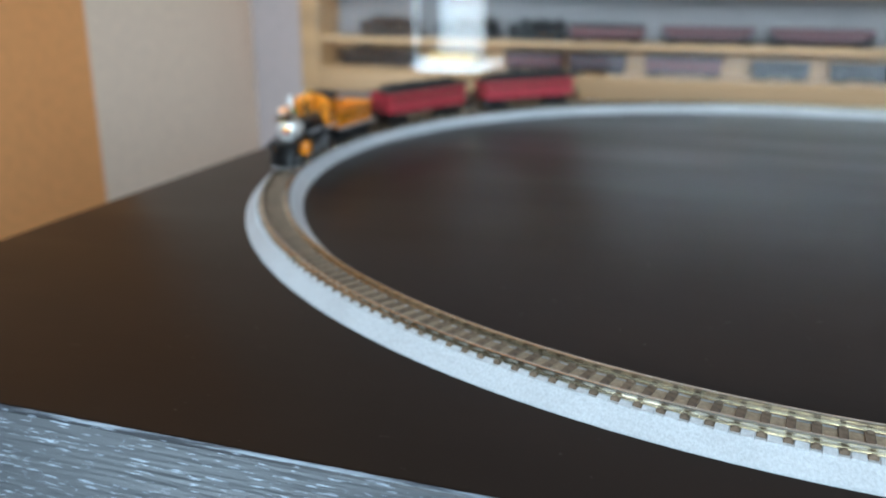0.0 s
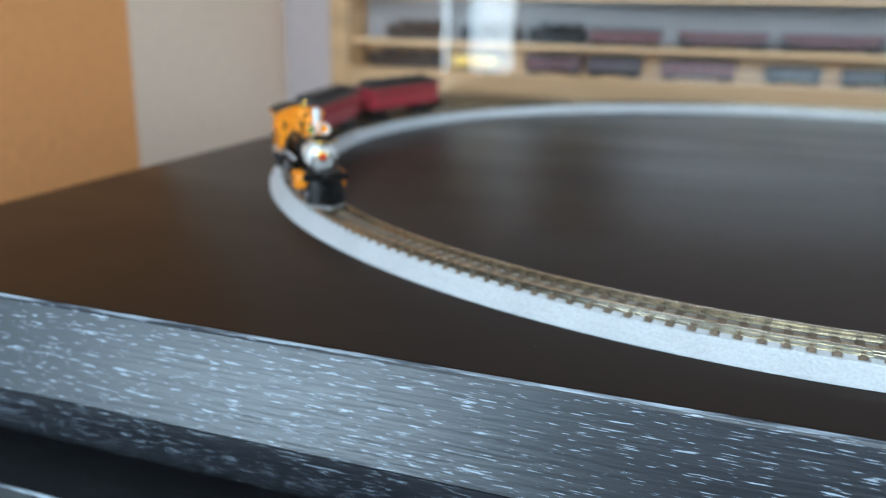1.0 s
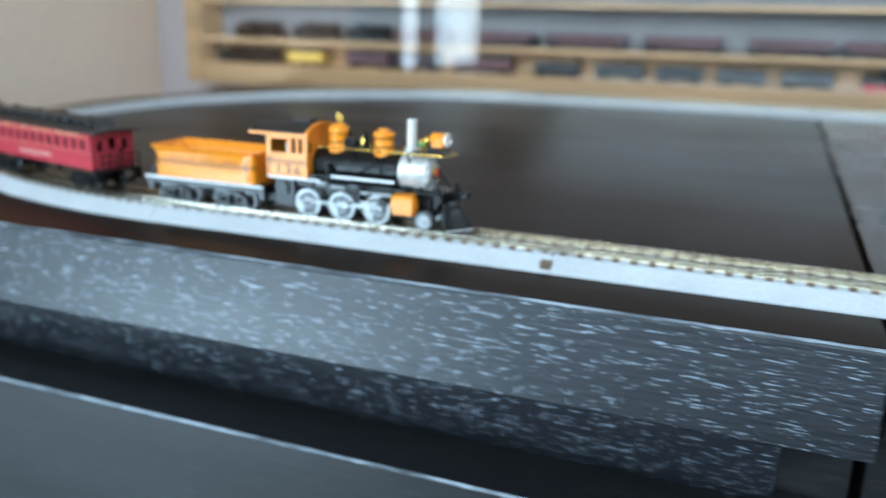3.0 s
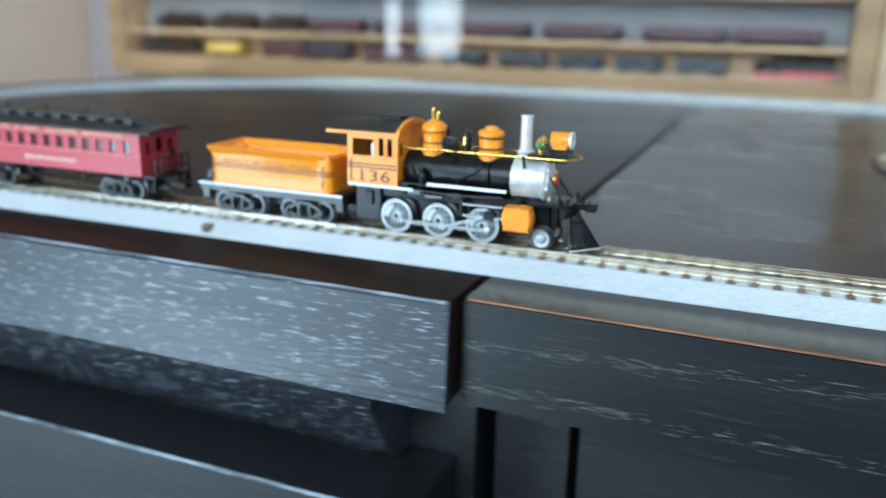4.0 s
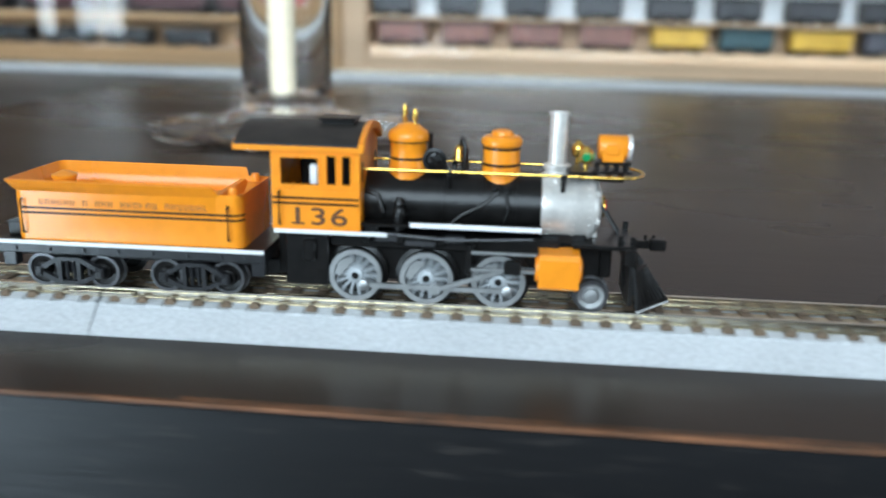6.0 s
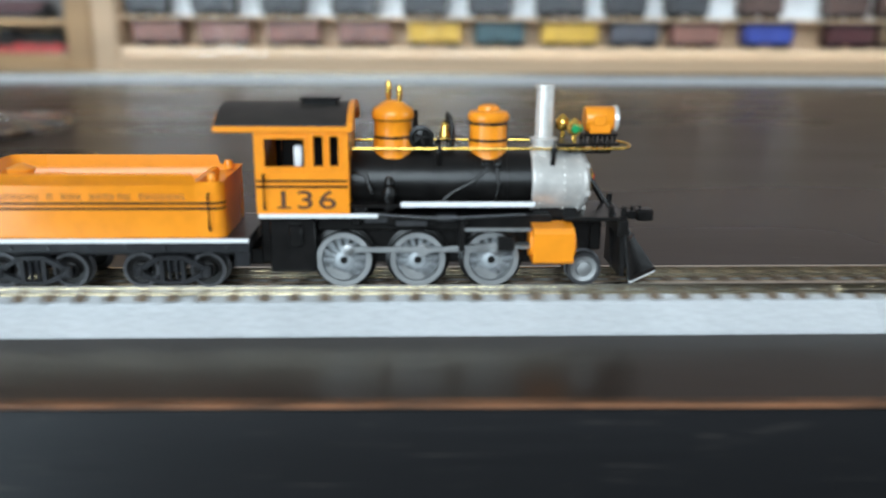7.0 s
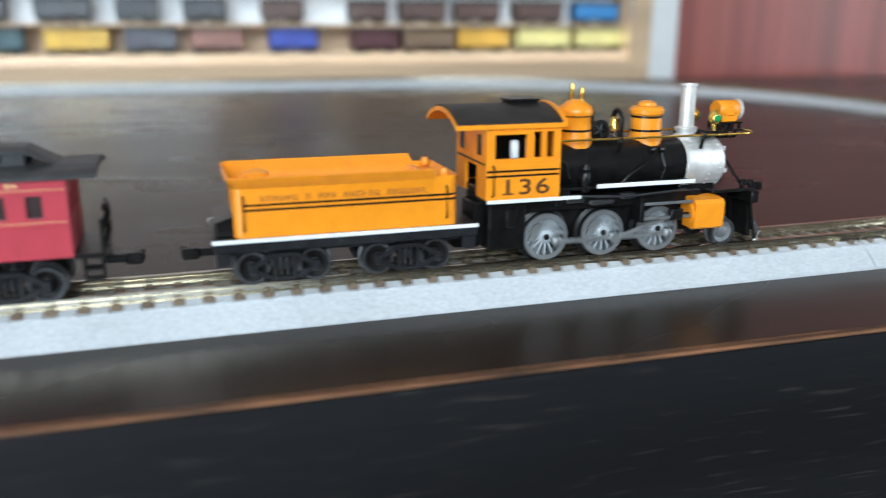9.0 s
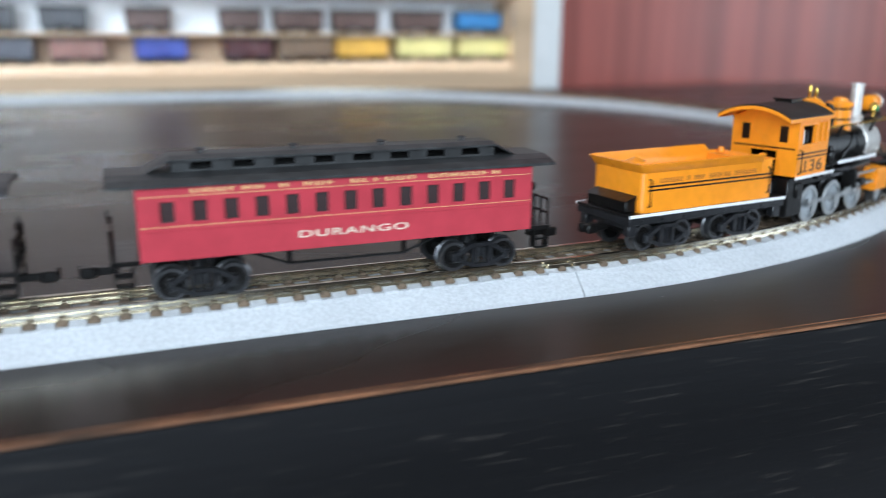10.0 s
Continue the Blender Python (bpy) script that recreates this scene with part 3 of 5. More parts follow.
def shelf_engine(x0, x1, z, running, y=0.5705, name="black"):
    w = holder("model_engine", "small black model steam engine on a cabinet shelf" if running == "black" else "small black model steam engine with red running gear", "model train", "models in the cabinets")
    n = x1 - x0
    bm = bmesh.new()
    lathe(bm, [(0.0055, x0 + n * 0.32), (0.0055, x1 - n * 0.06), (0.003, x1 - n * 0.03)], 18, "x", at=(0, y, z + 0.0115))
    lathe(bm, [(0.0018, 0.016), (0.0018, 0.0195)], 12, "z", at=(x1 - n * 0.15, y, z))
    lathe(bm, [(0.0026, 0.015), (0.0022, 0.0185)], 12, "z", at=(x0 + n * 0.60, y, z))
    part("boiler", bm, M_BLACK, w)
    bm = bmesh.new()
    box(bm, x0 + n * 0.20, x0 + n * 0.36, y - 0.008, y + 0.008, z + 0.005, z + 0.0185, 0.0008)
    part("cab", bm, M_BLACK, w)
    bm = bmesh.new()
    box(bm, x0, x0 + n * 0.19, y - 0.008, y + 0.008, z + 0.005, z + 0.0145, 0.0008)
    part("coal_bunker", bm, M_BLACK, w)
    bm = bmesh.new()
    box(bm, x0, x1, y - 0.0065, y + 0.0065, z + 0.0028, z + 0.0055, 0.0004)
    for k in range(6):
        lathe(bm, [(0.0038, -0.0075), (0.0038, 0.0075)], 14, "y", at=(x0 + n * (0.1 + 0.15 * k), y, z + 0.0038))
    part("running_gear", bm, paint("engine_red", (0.42, 0.03, 0.025)) if running == "red" else M_BLACK, w)
    return w


CAB_MID = -0.1552
display_cabinet(-0.927, CAB_MID - 0.0004, (0.0180, 0.0445, 0.0860, 0.1135, 0.1410, 0.1685, 0.1960), M_GREYBACK, M_PINEDIM, "shade-darkened", 0.235, 0.0036)
display_cabinet(CAB_MID + 0.0004, 0.712, (0.0240, 0.0475), M_BACK, M_PINE, "pale")

Z1, Z2 = 0.0180, 0.0445
shelf_engine(-0.896, -0.818, Z1, "black")
freight_wagon(-0.806, -0.764, Z1, (0.55, 0.33, 0.04), "yellow", high=0.0155)
freight_wagon(-0.737, -0.687, Z1, (0.06, 0.013, 0.015), "maroon")
freight_wagon(-0.681, -0.634, Z1, (0.035, 0.018, 0.022), "dark purple")
freight_wagon(-0.617, -0.556, Z1, (0.075, 0.014, 0.014), "dark red")
for a, b in ((-0.533, -0.489), (-0.474, -0.428), (-0.418, -0.376), (-0.364, -0.323), (-0.311, -0.268)):
    hopper_wagon(a, b, Z1, (0.012, 0.012, 0.014), "black")
shelf_engine(-0.247, -0.181, Z1, "red")
shelf_engine(-0.874, -0.816, Z2, "black")
shelf_engine(-0.800, -0.744, Z2, "black")
shelf_engine(-0.735, -0.684, Z2, "black")
freight_wagon(-0.681, -0.620, Z2, (0.075, 0.014, 0.014), "dark red", high=0.0145)
for a, b in ((-0.605, -0.533), (-0.523, -0.446), (-0.431, -0.361), (-0.341, -0.271), (-0.265, -0.195)):
    hopper_wagon(a, b, Z2, (0.055, 0.014, 0.015), "maroon")
# unseen wagons added on the shelves above, darken the mirror image in the table
for z, first, col, kind in ((0.1135, -0.872, (0.055, 0.014, 0.015), "maroon"), (0.1410, -0.884, (0.05, 0.05, 0.055), "dark grey")):
    for k in range(10):
        freight_wagon(first + 0.070 * k, first + 0.070 * k + 0.060, z, col, kind, high=0.019, roof="black")

ROW = [(-0.127, -0.090, "rust", (0.22, 0.10, 0.075)), (-0.075, -0.036, "rust", (0.22, 0.10, 0.075)), (-0.020, 0.020, "rust", (0.22, 0.10, 0.075)),
       (0.037, 0.078, "rust", (0.22, 0.10, 0.075)), (0.094, 0.135, "yellow", (0.55, 0.33, 0.04)), (0.148, 0.187, "dark teal", (0.03, 0.07, 0.08)),
       (0.203, 0.247, "yellow", (0.55, 0.33, 0.04)), (0.260, 0.297, "slate grey", (0.07, 0.07, 0.085)), (0.310, 0.348, "rust", (0.22, 0.10, 0.075)),
       (0.371, 0.409, "blue", (0.03, 0.05, 0.26)), (0.440, 0.477, "maroon", (0.13, 0.025, 0.03)), (0.484, 0.528, "brown", (0.15, 0.09, 0.05)),
       (0.534, 0.577, "golden yellow", (0.62, 0.34, 0.05)), (0.589, 0.637, "cream yellow", (0.70, 0.60, 0.24)), (0.647, 0.693, "cream yellow", (0.70, 0.60, 0.24))]
for a, b, n, col in ROW:
    freight_wagon(a - 0.001, b + 0.001, 0.0240, col, n, high=0.0208, roof="grey")
UP = ["dark grey"] * 9 + ["dark brown"] * 5 + ["bright blue"]
TONES = {"dark grey": (0.045, 0.045, 0.05), "dark brown": (0.09, 0.05, 0.04), "bright blue": (0.03, 0.16, 0.36)}
for (a, b, _, _), n in zip(ROW, UP):
    d = 0.003 if b > 0.45 else 0.0
    freight_wagon(a - 0.006 + d, b - 0.010 + d, 0.0475, TONES[n], n, high=0.0190, roof="black")

# ---- the door at the end of the wall ----


def wardrobe_door():
    d = holder("door_1", "mahogany veneered door in a white frame", "door", "", "structure")
    bm = bmesh.new()
    box(bm, 0.748, 1.62, 0.574, WALL_Y - 0.002, FLOOR_Z + 0.01, 1.30, 0.002)
    part("door_leaf", bm, M_DOOR, d, "reddish mahogany door leaf", smooth=True)
    bm = bmesh.new()
    box(bm, 0.7135, 0.7465, 0.556, WALL_Y - 0.002, FLOOR_Z, 1.32, 0.002)
    part("frame", bm, M_FRAMEWHITE, d, "white door frame", smooth=True)


wardrobe_door()

# ---- glass candle holder on the leaf ----


def candle_glass():
    g = holder("candle_glass", "clear footed glass cylinder with a cream candle inside", "candle holder")
    at = (-0.1155, 0.233, 0.0)
    bm = bmesh.new()
    prof = [(0.0002, 0.0115), (0.0150, 0.0105), (0.0205, 0.0082), (0.0290, 0.0046), (0.0410, 0.0022), (0.0530, 0.0009), (0.0590, 0.0003), (0.0608, 0.0010), (0.0604, 0.0020), (0.0540, 0.0026), (0.0420, 0.0038), (0.0300, 0.0064), (0.0222, 0.0102),
            (0.0204, 0.0145), (0.0199, 0.0240), (0.0199, 0.2600), (0.0193, 0.2610), (0.0184, 0.2600), (0.0184, 0.0220), (0.0140, 0.0155), (0.0002, 0.0140)]
    lathe(bm, prof, 64, "z", at=at)
    bmesh.ops.recalc_face_normals(bm, faces=bm.faces)
    part("glass_body", bm, M_THINGLASS, g, "clear footed glass cylinder", smooth=True).visible_shadow = False
    bm = bmesh.new()
    lathe(bm, [(0.0002, 0.0152), (0.0058, 0.0152), (0.0060, 0.025), (0.0058, 0.200), (0.0040, 0.206), (0.0002, 0.207)], 24, "z", at=(at[0] - 0.002, at[1], 0))
    part("candle", bm, M_CANDLE, g, "thin cream candle", smooth=True)


candle_glass()

# ---- power feed of the track ----


def feeder():
    f = holder("power_feeder", "pale grey plastic track power plug with a grey cable", "plug")
    bm = bmesh.new()
    outline = [(-0.1714, 0.0003), (-0.1582, 0.0003), (-0.1582, 0.0030), (-0.1504, 0.0030), (-0.1504, 0.0003), (-0.1380, 0.0003), (-0.1380, 0.0052), (-0.1714, 0.0052)]
    prism(bm, outline, -0.0245, -0.0150)
    box(bm, -0.1700, -0.1394, -0.0152, -0.0100, 0.0010, 0.0054, 0.0003)
    part("housing", bm, M_PLUG, f, "pale grey plug housing")
    bm = bmesh.new()
    for x in (-0.166, -0.1605, -0.149, -0.1435):
        box(bm, x - 0.0014, x + 0.0014, -0.0222, -0.0165, 0.0051, 0.0056, 0.0001)
    part("clip", bm, M_PLUG, f)
    bm = bmesh.new()
    for d in (-0.00062, 0.00062):
        tube(bm, [(-0.1543 + d, -0.0200, 0.0018), (-0.1543 + d, -0.0250, 0.0022), (-0.1547 + d, -0.0300, 0.0034), (-0.1556 + d, -0.0350, 0.0032), (-0.1566 + d, -0.0400, 0.0005),
                  (-0.1576 + d, -0.0425, -0.0050), (-0.1584 + d, -0.0450, -0.0140), (-0.1592 + d, -0.0465, -0.0280), (-0.1606 + d, -0.0475, -0.0500), (-0.1640 + d, -0.0490, -0.1200)], 0.00085, 10)
    part("cable", bm, M_CABLE, f, "two-strand grey cable", smooth=True)


feeder()
# ---- train: everything below is drawn in millimetres over the rail top ----


def pm(name, bm, mat, parent, label="", smooth=True):
    bmesh.ops.scale(bm, vec=(0.001, 0.001, 0.001), verts=bm.verts)
    return finish(name, bm, mat, parent, label, smooth, 40)


def holed_wall(bm, x0, x1, z0, z1, holes, y0, y1):
    """A wall with rectangular openings that go through it."""
    xs = sorted({x0, x1, *[v for h in holes for v in h[:2]]})
    zs = sorted({z0, z1, *[v for h in holes for v in h[2:]]})
    for a, b in zip(xs, xs[1:]):
        for c, d in zip(zs, zs[1:]):
            mx, mz = (a + b) / 2, (c + d) / 2
            if not any(h[0] < mx < h[1] and h[2] < mz < h[3] for h in holes):
                box(bm, a, b, y0, y1, c, d)
    bmesh.ops.remove_doubles(bm, verts=bm.verts, dist=0.0005)
    bm.verts.index_update()
    seen = {}
    for f in bm.faces:
        seen.setdefault(tuple(sorted(v.index for v in f.verts)), []).append(f)
    twins = [f for fs in seen.values() if len(fs) > 1 for f in fs]
    bmesh.ops.delete(bm, geom=twins, context="FACES")
    bmesh.ops.recalc_face_normals(bm, faces=bm.faces)


def lettering(name, text, size, x, y, z, mat, parent, label="", wide=1.0, bold=0.0):
    cu = bpy.data.curves.new(name, "FONT")
    cu.body, cu.size, cu.extrude, cu.align_x, cu.space_character = text, size, 0.02, "CENTER", 1.12
    cu.offset = bold
    tmp = bpy.data.objects.new(name, cu)
    scene.collection.objects.link(tmp)
    me = bpy.data.meshes.new_from_object(tmp.evaluated_get(bpy.context.evaluated_depsgraph_get()))
    bpy.data.objects.remove(tmp)
    bpy.data.curves.remove(cu)
    me.transform(Matrix.Translation((x * 0.001, y * 0.001, z * 0.001)) @ Matrix.Rotation(math.pi / 2, 4, "X") @ Matrix.Diagonal((0.001 * wide, 0.001, 0.001, 1)))
    me.materials.append(mat)
    ob = new(name, me)
    ob.parent = parent
    return tagged(ob, label)


def letter_bars(name, words, x0, x1, y, z0, z1, mat, parent, label=""):
    """Words too fine to read, as small upright bars."""
    bm = bmesh.new()
    n = sum(words) + len(words) - 1
    step = (x1 - x0) / n
    x = x0
    for w in words:
        for _ in range(w):
            t = (z1 - z0) * 0.16
            box(bm, x + step * 0.10, x + step * 0.32, y - 0.03, y + 0.03, z0, z1)
            if random.random() < 0.75:
                box(bm, x + step * 0.62, x + step * 0.80, y - 0.03, y + 0.03, z0, z1)
            z = z0 + (z1 - z0 - t) * random.choice((0.0, 0.5, 1.0))
            box(bm, x + step * 0.32, x + step * 0.62, y - 0.028, y + 0.028, z, z + t)
            x += step
        x += step
    return pm(name, bm, mat, parent, label, False)


def arc(y_half, z_eave, z_crown, n=12, drop=0.0):
    """Outline of a shallow arched roof as (y, z)."""
    h = z_crown - z_eave
    r = (y_half ** 2 + h ** 2) / (2 * h)
    out = []
    for i in range(n + 1):
        y = -y_half + 2 * y_half * i / n
        out.append((y, z_eave - drop + math.sqrt(r * r - y * y) - (r - h)))
    return out


def arched(bm, x0, x1, y_half, z_eave, z_crown, thick, mat=0, n=12):
    up = arc(y_half, z_eave, z_crown, n)
    lo = [(y, z - thick) for y, z in up]
    prism(bm, up + list(reversed(lo)), x0, x1, mat, axis="x")


def wheel(bm, r, y, width, side, spokes=0, tread=0, hub=0):
    """A flanged wheel on an axle along y; side is -1 or 1 for the outer face."""
    o, i = y + side * width / 2, y - side * width / 2
    lathe(bm, [(r * 0.80, o), (r * 0.98, o), (r, o - side * 0.15), (r, i + side * 0.6), (r * 1.12, i + side * 0.35), (r * 1.12, i), (r * 0.78, i), (r * 0.78, o - side * 0.4), (r * 0.80, o)],
          32, "y", mat=tread, closed=False)
    if spokes:
        lathe(bm, [(0.35, i), (r * 0.30, i), (r * 0.30, o), (r * 0.26, o + side * 0.15), (0.35, o + side * 0.15)], 20, "y", mat=hub)
        lathe(bm, [(r * 1.004, o - side * 0.45), (r * 1.004, i + side * 0.62), (r * 1.17, i + side * 0.33), (r * 1.17, i - side * 0.05), (r * 0.9, i - side * 0.05)], 32, "y", mat=2, closed=False)
        lathe(bm, [(0.0002, o), (0.62, o), (0.62, o + side * 0.22), (0.0002, o + side * 0.22)], 14, "y", mat=2)
        lathe(bm, [(0.0002, i - side * 0.02), (r * 0.80, i - side * 0.02), (r * 0.80, i + side * 0.25), (0.0002, i + side * 0.25)], 24, "y", mat=2)
    else:
        lathe(bm, [(0.0002, i), (r * 0.79, i), (r * 0.79, o - side * 0.45), (r * 0.5, o - side * 0.6), (r * 0.42, o - side * 0.1), (r * 0.2, o), (0.0002, o)], 24, "y", mat=hub, closed=False)
    bmesh.ops.recalc_face_normals(bm, faces=bm.faces)


def wheelset(parent, x, r, name="wheelset", spokes=0, mats=None):
    bm = bmesh.new()
    for s in (-1, 1):
        wheel(bm, r, s * 5.2, 2.2, s, spokes, 0, 1)
    lathe(bm, [(0.6, -4.2), (0.6, 4.2)], 10, "y", mat=2)
    ob = pm(name, bm, mats or [M_DARKSTEEL, M_BLACK, M_BLACK], parent)
    ob.location = (x * 0.001, 0, r * 0.001)
    if spokes:
        for s in (-1, 1):
            sp = bmesh.new()
            box(sp, -0.24, 0.24, s * 5.2 - 0.8, s * 5.2 + 0.8, 0.9, r * 0.82, 0.06)
            first = pm("spoke", sp, M_WHEEL, ob)
            for k in range(1, spokes):
                more = new("spoke", first.data)
                more.parent = ob
                more.rotation_euler = (0, 2 * math.pi * k / spokes, 0)
    return ob


def truck(parent, x, wb, r):
    """A four-wheeled arch-bar truck."""
    bm = bmesh.new()
    box(bm, -1.3, 1.3, -6.6, 6.6, 2.6, 4.6, 0.2)
    lathe(bm, [(1.8, 4.4), (1.8, 7.6)], 16, "z")
    t = pm("truck", bm, M_FRAME, parent, "black arch-bar truck")
    t.location = (x * 0.001, 0, 0)
    h = wb / 2
    for s in (-1, 1):
        bm = bmesh.new()
        y0, y1 = s * 6.8, s * 7.8
        if y0 > y1:
            y0, y1 = y1, y0
        def bar(ax, az, bx, bz, w=0.8):
            d = Vector((bx - ax, 0, bz - az)).normalized()
            nrm = Vector((-d.z, 0, d.x)) * w / 2
            prism(bm, [(ax + nrm.x, az + nrm.z), (bx + nrm.x, bz + nrm.z), (bx - nrm.x, bz - nrm.z), (ax - nrm.x, az - nrm.z)], y0, y1)
        bar(-h, 3.4, -1.9, 5.4)
        bar(-1.9, 5.4, 1.9, 5.4, 0.7)
        bar(1.9, 5.4, h, 3.4)
        bar(-h, 2.9, -1.9, 1.2)
        bar(-1.9, 1.2, 1.9, 1.2, 0.6)
        bar(1.9, 1.2, h, 2.9)
        for c in (-1.7, 1.7):
            bar(c, 1.2, c, 5.4, 0.7)
        for c in (-0.6, 0.6):
            lathe(bm, [(0.3, 1.6), (0.3, 5.0)], 8, "z", at=(c, s * 7.1, 0))
        for c in (-h, h):
            box(bm, c - 0.75, c + 0.75, min(s * 6.6, s * 8.0), max(s * 6.6, s * 8.0), 2.1, 4.0, 0.2)
            box(bm, c - 0.55, c + 0.55, min(s * 7.9, s * 8.2), max(s * 7.9, s * 8.2), 2.4, 3.6, 0.1)
        pm("side_frame", bm, M_FRAME, t, smooth=False)
    for c in (-h, h):
        wheelset(t, c, r)
    return t


def coupler(parent, x, d, z=5.0):
    bm = bmesh.new()
    box(bm, min(x, x + d * 4.5), max(x, x + d * 4.5), -0.8, 0.8, z - 0.7, z + 0.7, 0.15)
    box(bm, min(x + d * 3.6, x + d * 6.4), max(x + d * 3.6, x + d * 6.4), -1.7, 0.5, z - 1.0, z + 1.0, 0.3)
    box(bm, min(x + d * 5.4, x + d * 6.6), max(x + d * 5.4, x + d * 6.6), 0.3, 1.7, z - 1.0, z + 1.0, 0.2)
    return pm("coupler", bm, M_BLACK, parent)


def build_locomotive():
    L = holder("locomotive", "orange and black model steam locomotive with a silver smokebox, numbered 136", "model train")
    # running gear frame, ash pan and firebox
    bm = bmesh.new()
    box(bm, -26, 29, -3.4, 3.4, 3.2, 11.5, 0.3)
    pm("chassis", bm, M_BLACK, L, "black chassis block")
    for nm, dims in (("firebox", (-24.0, -16.5, -6.6, 6.6, 2.6, 12.2)), ("ash_pan_door", (-20.8, -18.6, -7.3, 7.3, 7.0, 10.8)), ("frame_top", (-16.5, 22, -5.6, 5.6, 9.4, 12.0)), ("drawbar_box", (-29.5, -24, -2.2, 2.2, 2.6, 5.6))):
        bm = bmesh.new()
        box(bm, *dims, 0.3)
        pm(nm, bm, M_BLACK, L)
    for x in (-10, -4.5, 2.5, 7.5):
        bm = bmesh.new()
        box(bm, x - 0.8, x + 0.8, -7.0, 7.0, 10.6, 12.2, 0.2)
        pm("cross_bracket", bm, M_BLACK, L)
    # boiler with bands
    bm = bmesh.new()
    lathe(bm, [(5.2, -11.0), (5.3, -10), (5.2, 18.6)], 40, "x", at=(0, 0, 16.7))
    boiler = pm("boiler", bm, M_BLACK, L, "satin black boiler with narrow bands")
    for x in (-3.2, 2.6, 9.0, 14.2):
        bm = bmesh.new()
        lathe(bm, [(5.19, x - 0.35), (5.30, x - 0.3), (5.30, x + 0.3), (5.19, x + 0.35)], 40, "x", at=(0, 0, 16.7), closed=False)
        pm("boiler_band", bm, M_BLACK, boiler)
    bm = bmesh.new()
    lathe(bm, [(5.2, 18.6), (5.42, 18.8), (5.42, 19.4), (5.35, 19.6), (5.35, 27.0), (5.0, 27.5), (4.6, 27.6), (4.4, 28.0), (3.4, 28.5), (1.6, 28.9), (0.0002, 29.0)], 40, "x", at=(0, 0, 16.6))
    for k in range(26):
        a = 2 * math.pi * k / 26
        for x in (20.0, 24.0, 26.5):
            lathe(bm, [(0.22, 0), (0.16, 0.14), (0.0002, 0.18)], 6, "z", at=(0, 0, 0))
            vs = list(bm.verts)[-18:]
            bmesh.ops.transform(bm, matrix=Matrix.Translation((x, 0, 16.6)) @ Matrix.Rotation(a, 4, "X") @ Matrix.Translation((0, 0, 5.32)), verts=vs)
    for k in range(6):
        a = 2 * math.pi * k / 6 + 0.3
        box(bm, 27.4, 28.3, 4.5 * math.cos(a) - 0.45, 4.5 * math.cos(a) + 0.45, 16.6 + 4.5 * math.sin(a) - 0.45, 16.6 + 4.5 * math.sin(a) + 0.45, 0.1)
    pm("smokebox", bm, M_SILVER, L, "riveted silver smokebox")
    bm = bmesh.new()
    lathe(bm, [(1.9, 28.8), (1.9, 29.2), (1.5, 29.4), (0.0002, 29.4)], 20, "x", at=(0, 0, 16.8))
    plate = pm("number_plate", bm, M_GOLD, L, "round brass number plate")
    bm = bmesh.new()
    lathe(bm, [(1.25, 29.35), (1.2, 29.6), (0.0002, 29.65)], 20, "x", at=(0, 0, 16.8))
    pm("plate_centre", bm, M_REDLENS, plate, "red plate centre")
    bm = bmesh.new()
    box(bm, 18.8, 26.5, -3.6, 3.6, 10.5, 13.2, 0.4)
    pm("saddle", bm, M_BLACK, L)
    # running boards with white edges
    for s in (-1, 1):
        bm = bmesh.new()
        box(bm, -10.8, 18.8, min(s * 4.6, s * 8.0), max(s * 4.6, s * 8.0), 13.7, 14.2, 0.1)
        pm("running_board", bm, M_BLACK, L)
        bm = bmesh.new()
        box(bm, -2.7, 18.8, s * 8.0 - 0.15, s * 8.0 + 0.15, 13.8, 14.65, 0.08)
        pm("white_edge", bm, M_WHITE, L, "white painted running board edge")
        bm = bmesh.new()
        box(bm, -25.2, -6.3, s * 8.7 - 0.2, s * 8.7 + 0.2, 12.2, 12.9, 0.08)
        pm("white_edge", bm, M_WHITE, L, "white painted cab sill")
    # cab
    cab = new("cab")
    cab.parent = L
    tagged(cab, "orange cab with black lining")
    holes = [(-23.8, -17.6, 20.4, 24.8), (-16.2, -14.7, 20.5, 25.2), (-13.7, -12.3, 20.5, 25.2)]
    for s in (-1, 1):
        bm = bmesh.new()
        holed_wall(bm, -25.4, -10.8, 12.9, 26.6, holes, min(s * 7.9, s * 8.6), max(s * 7.9, s * 8.6))
        pm("cab_side", bm, M_ORANGE, cab, smooth=False)
        bm = bmesh.new()
        holed_wall(bm, -24.6, -11.5, 14.2, 26.0, holes, min(s * 7.6, s * 7.86), max(s * 7.6, s * 7.86))
        pm("cab_lining", bm, M_BLACK, cab, "black inside of the cab", False)
        bm = bmesh.new()
        y = s * 8.62
        for z in (18.15, 17.25):
            box(bm, -25.3, -11.0, y - 0.06, y + 0.06, z - 0.18, z + 0.18)
        pm("lining", bm, M_BLACK, cab, "black lining stripes", False)
        bm = bmesh.new()
        for x0, x1, z0, z1 in holes:
            for a, b, c, d in ((x0 - 0.35, x1 + 0.35, z0 - 0.35, z0), (x0 - 0.35, x1 + 0.35, z1, z1 + 0.35), (x0 - 0.35, x0, z0, z1), (x1, x1 + 0.35, z0, z1)):
                box(bm, a, b, y - 0.14, y + 0.14, c, d)
        pm("window_frame", bm, M_ORANGE, cab, smooth=False)
        bm = bmesh.new()
        for i in range(18):
            for z in (13.4, 19.6):
                lathe(bm, [(0.2, 0), (0.12, s * 0.12), (0.0002, s * 0.14)], 6, "y", at=(-24.8 + i * 0.78, y, z))
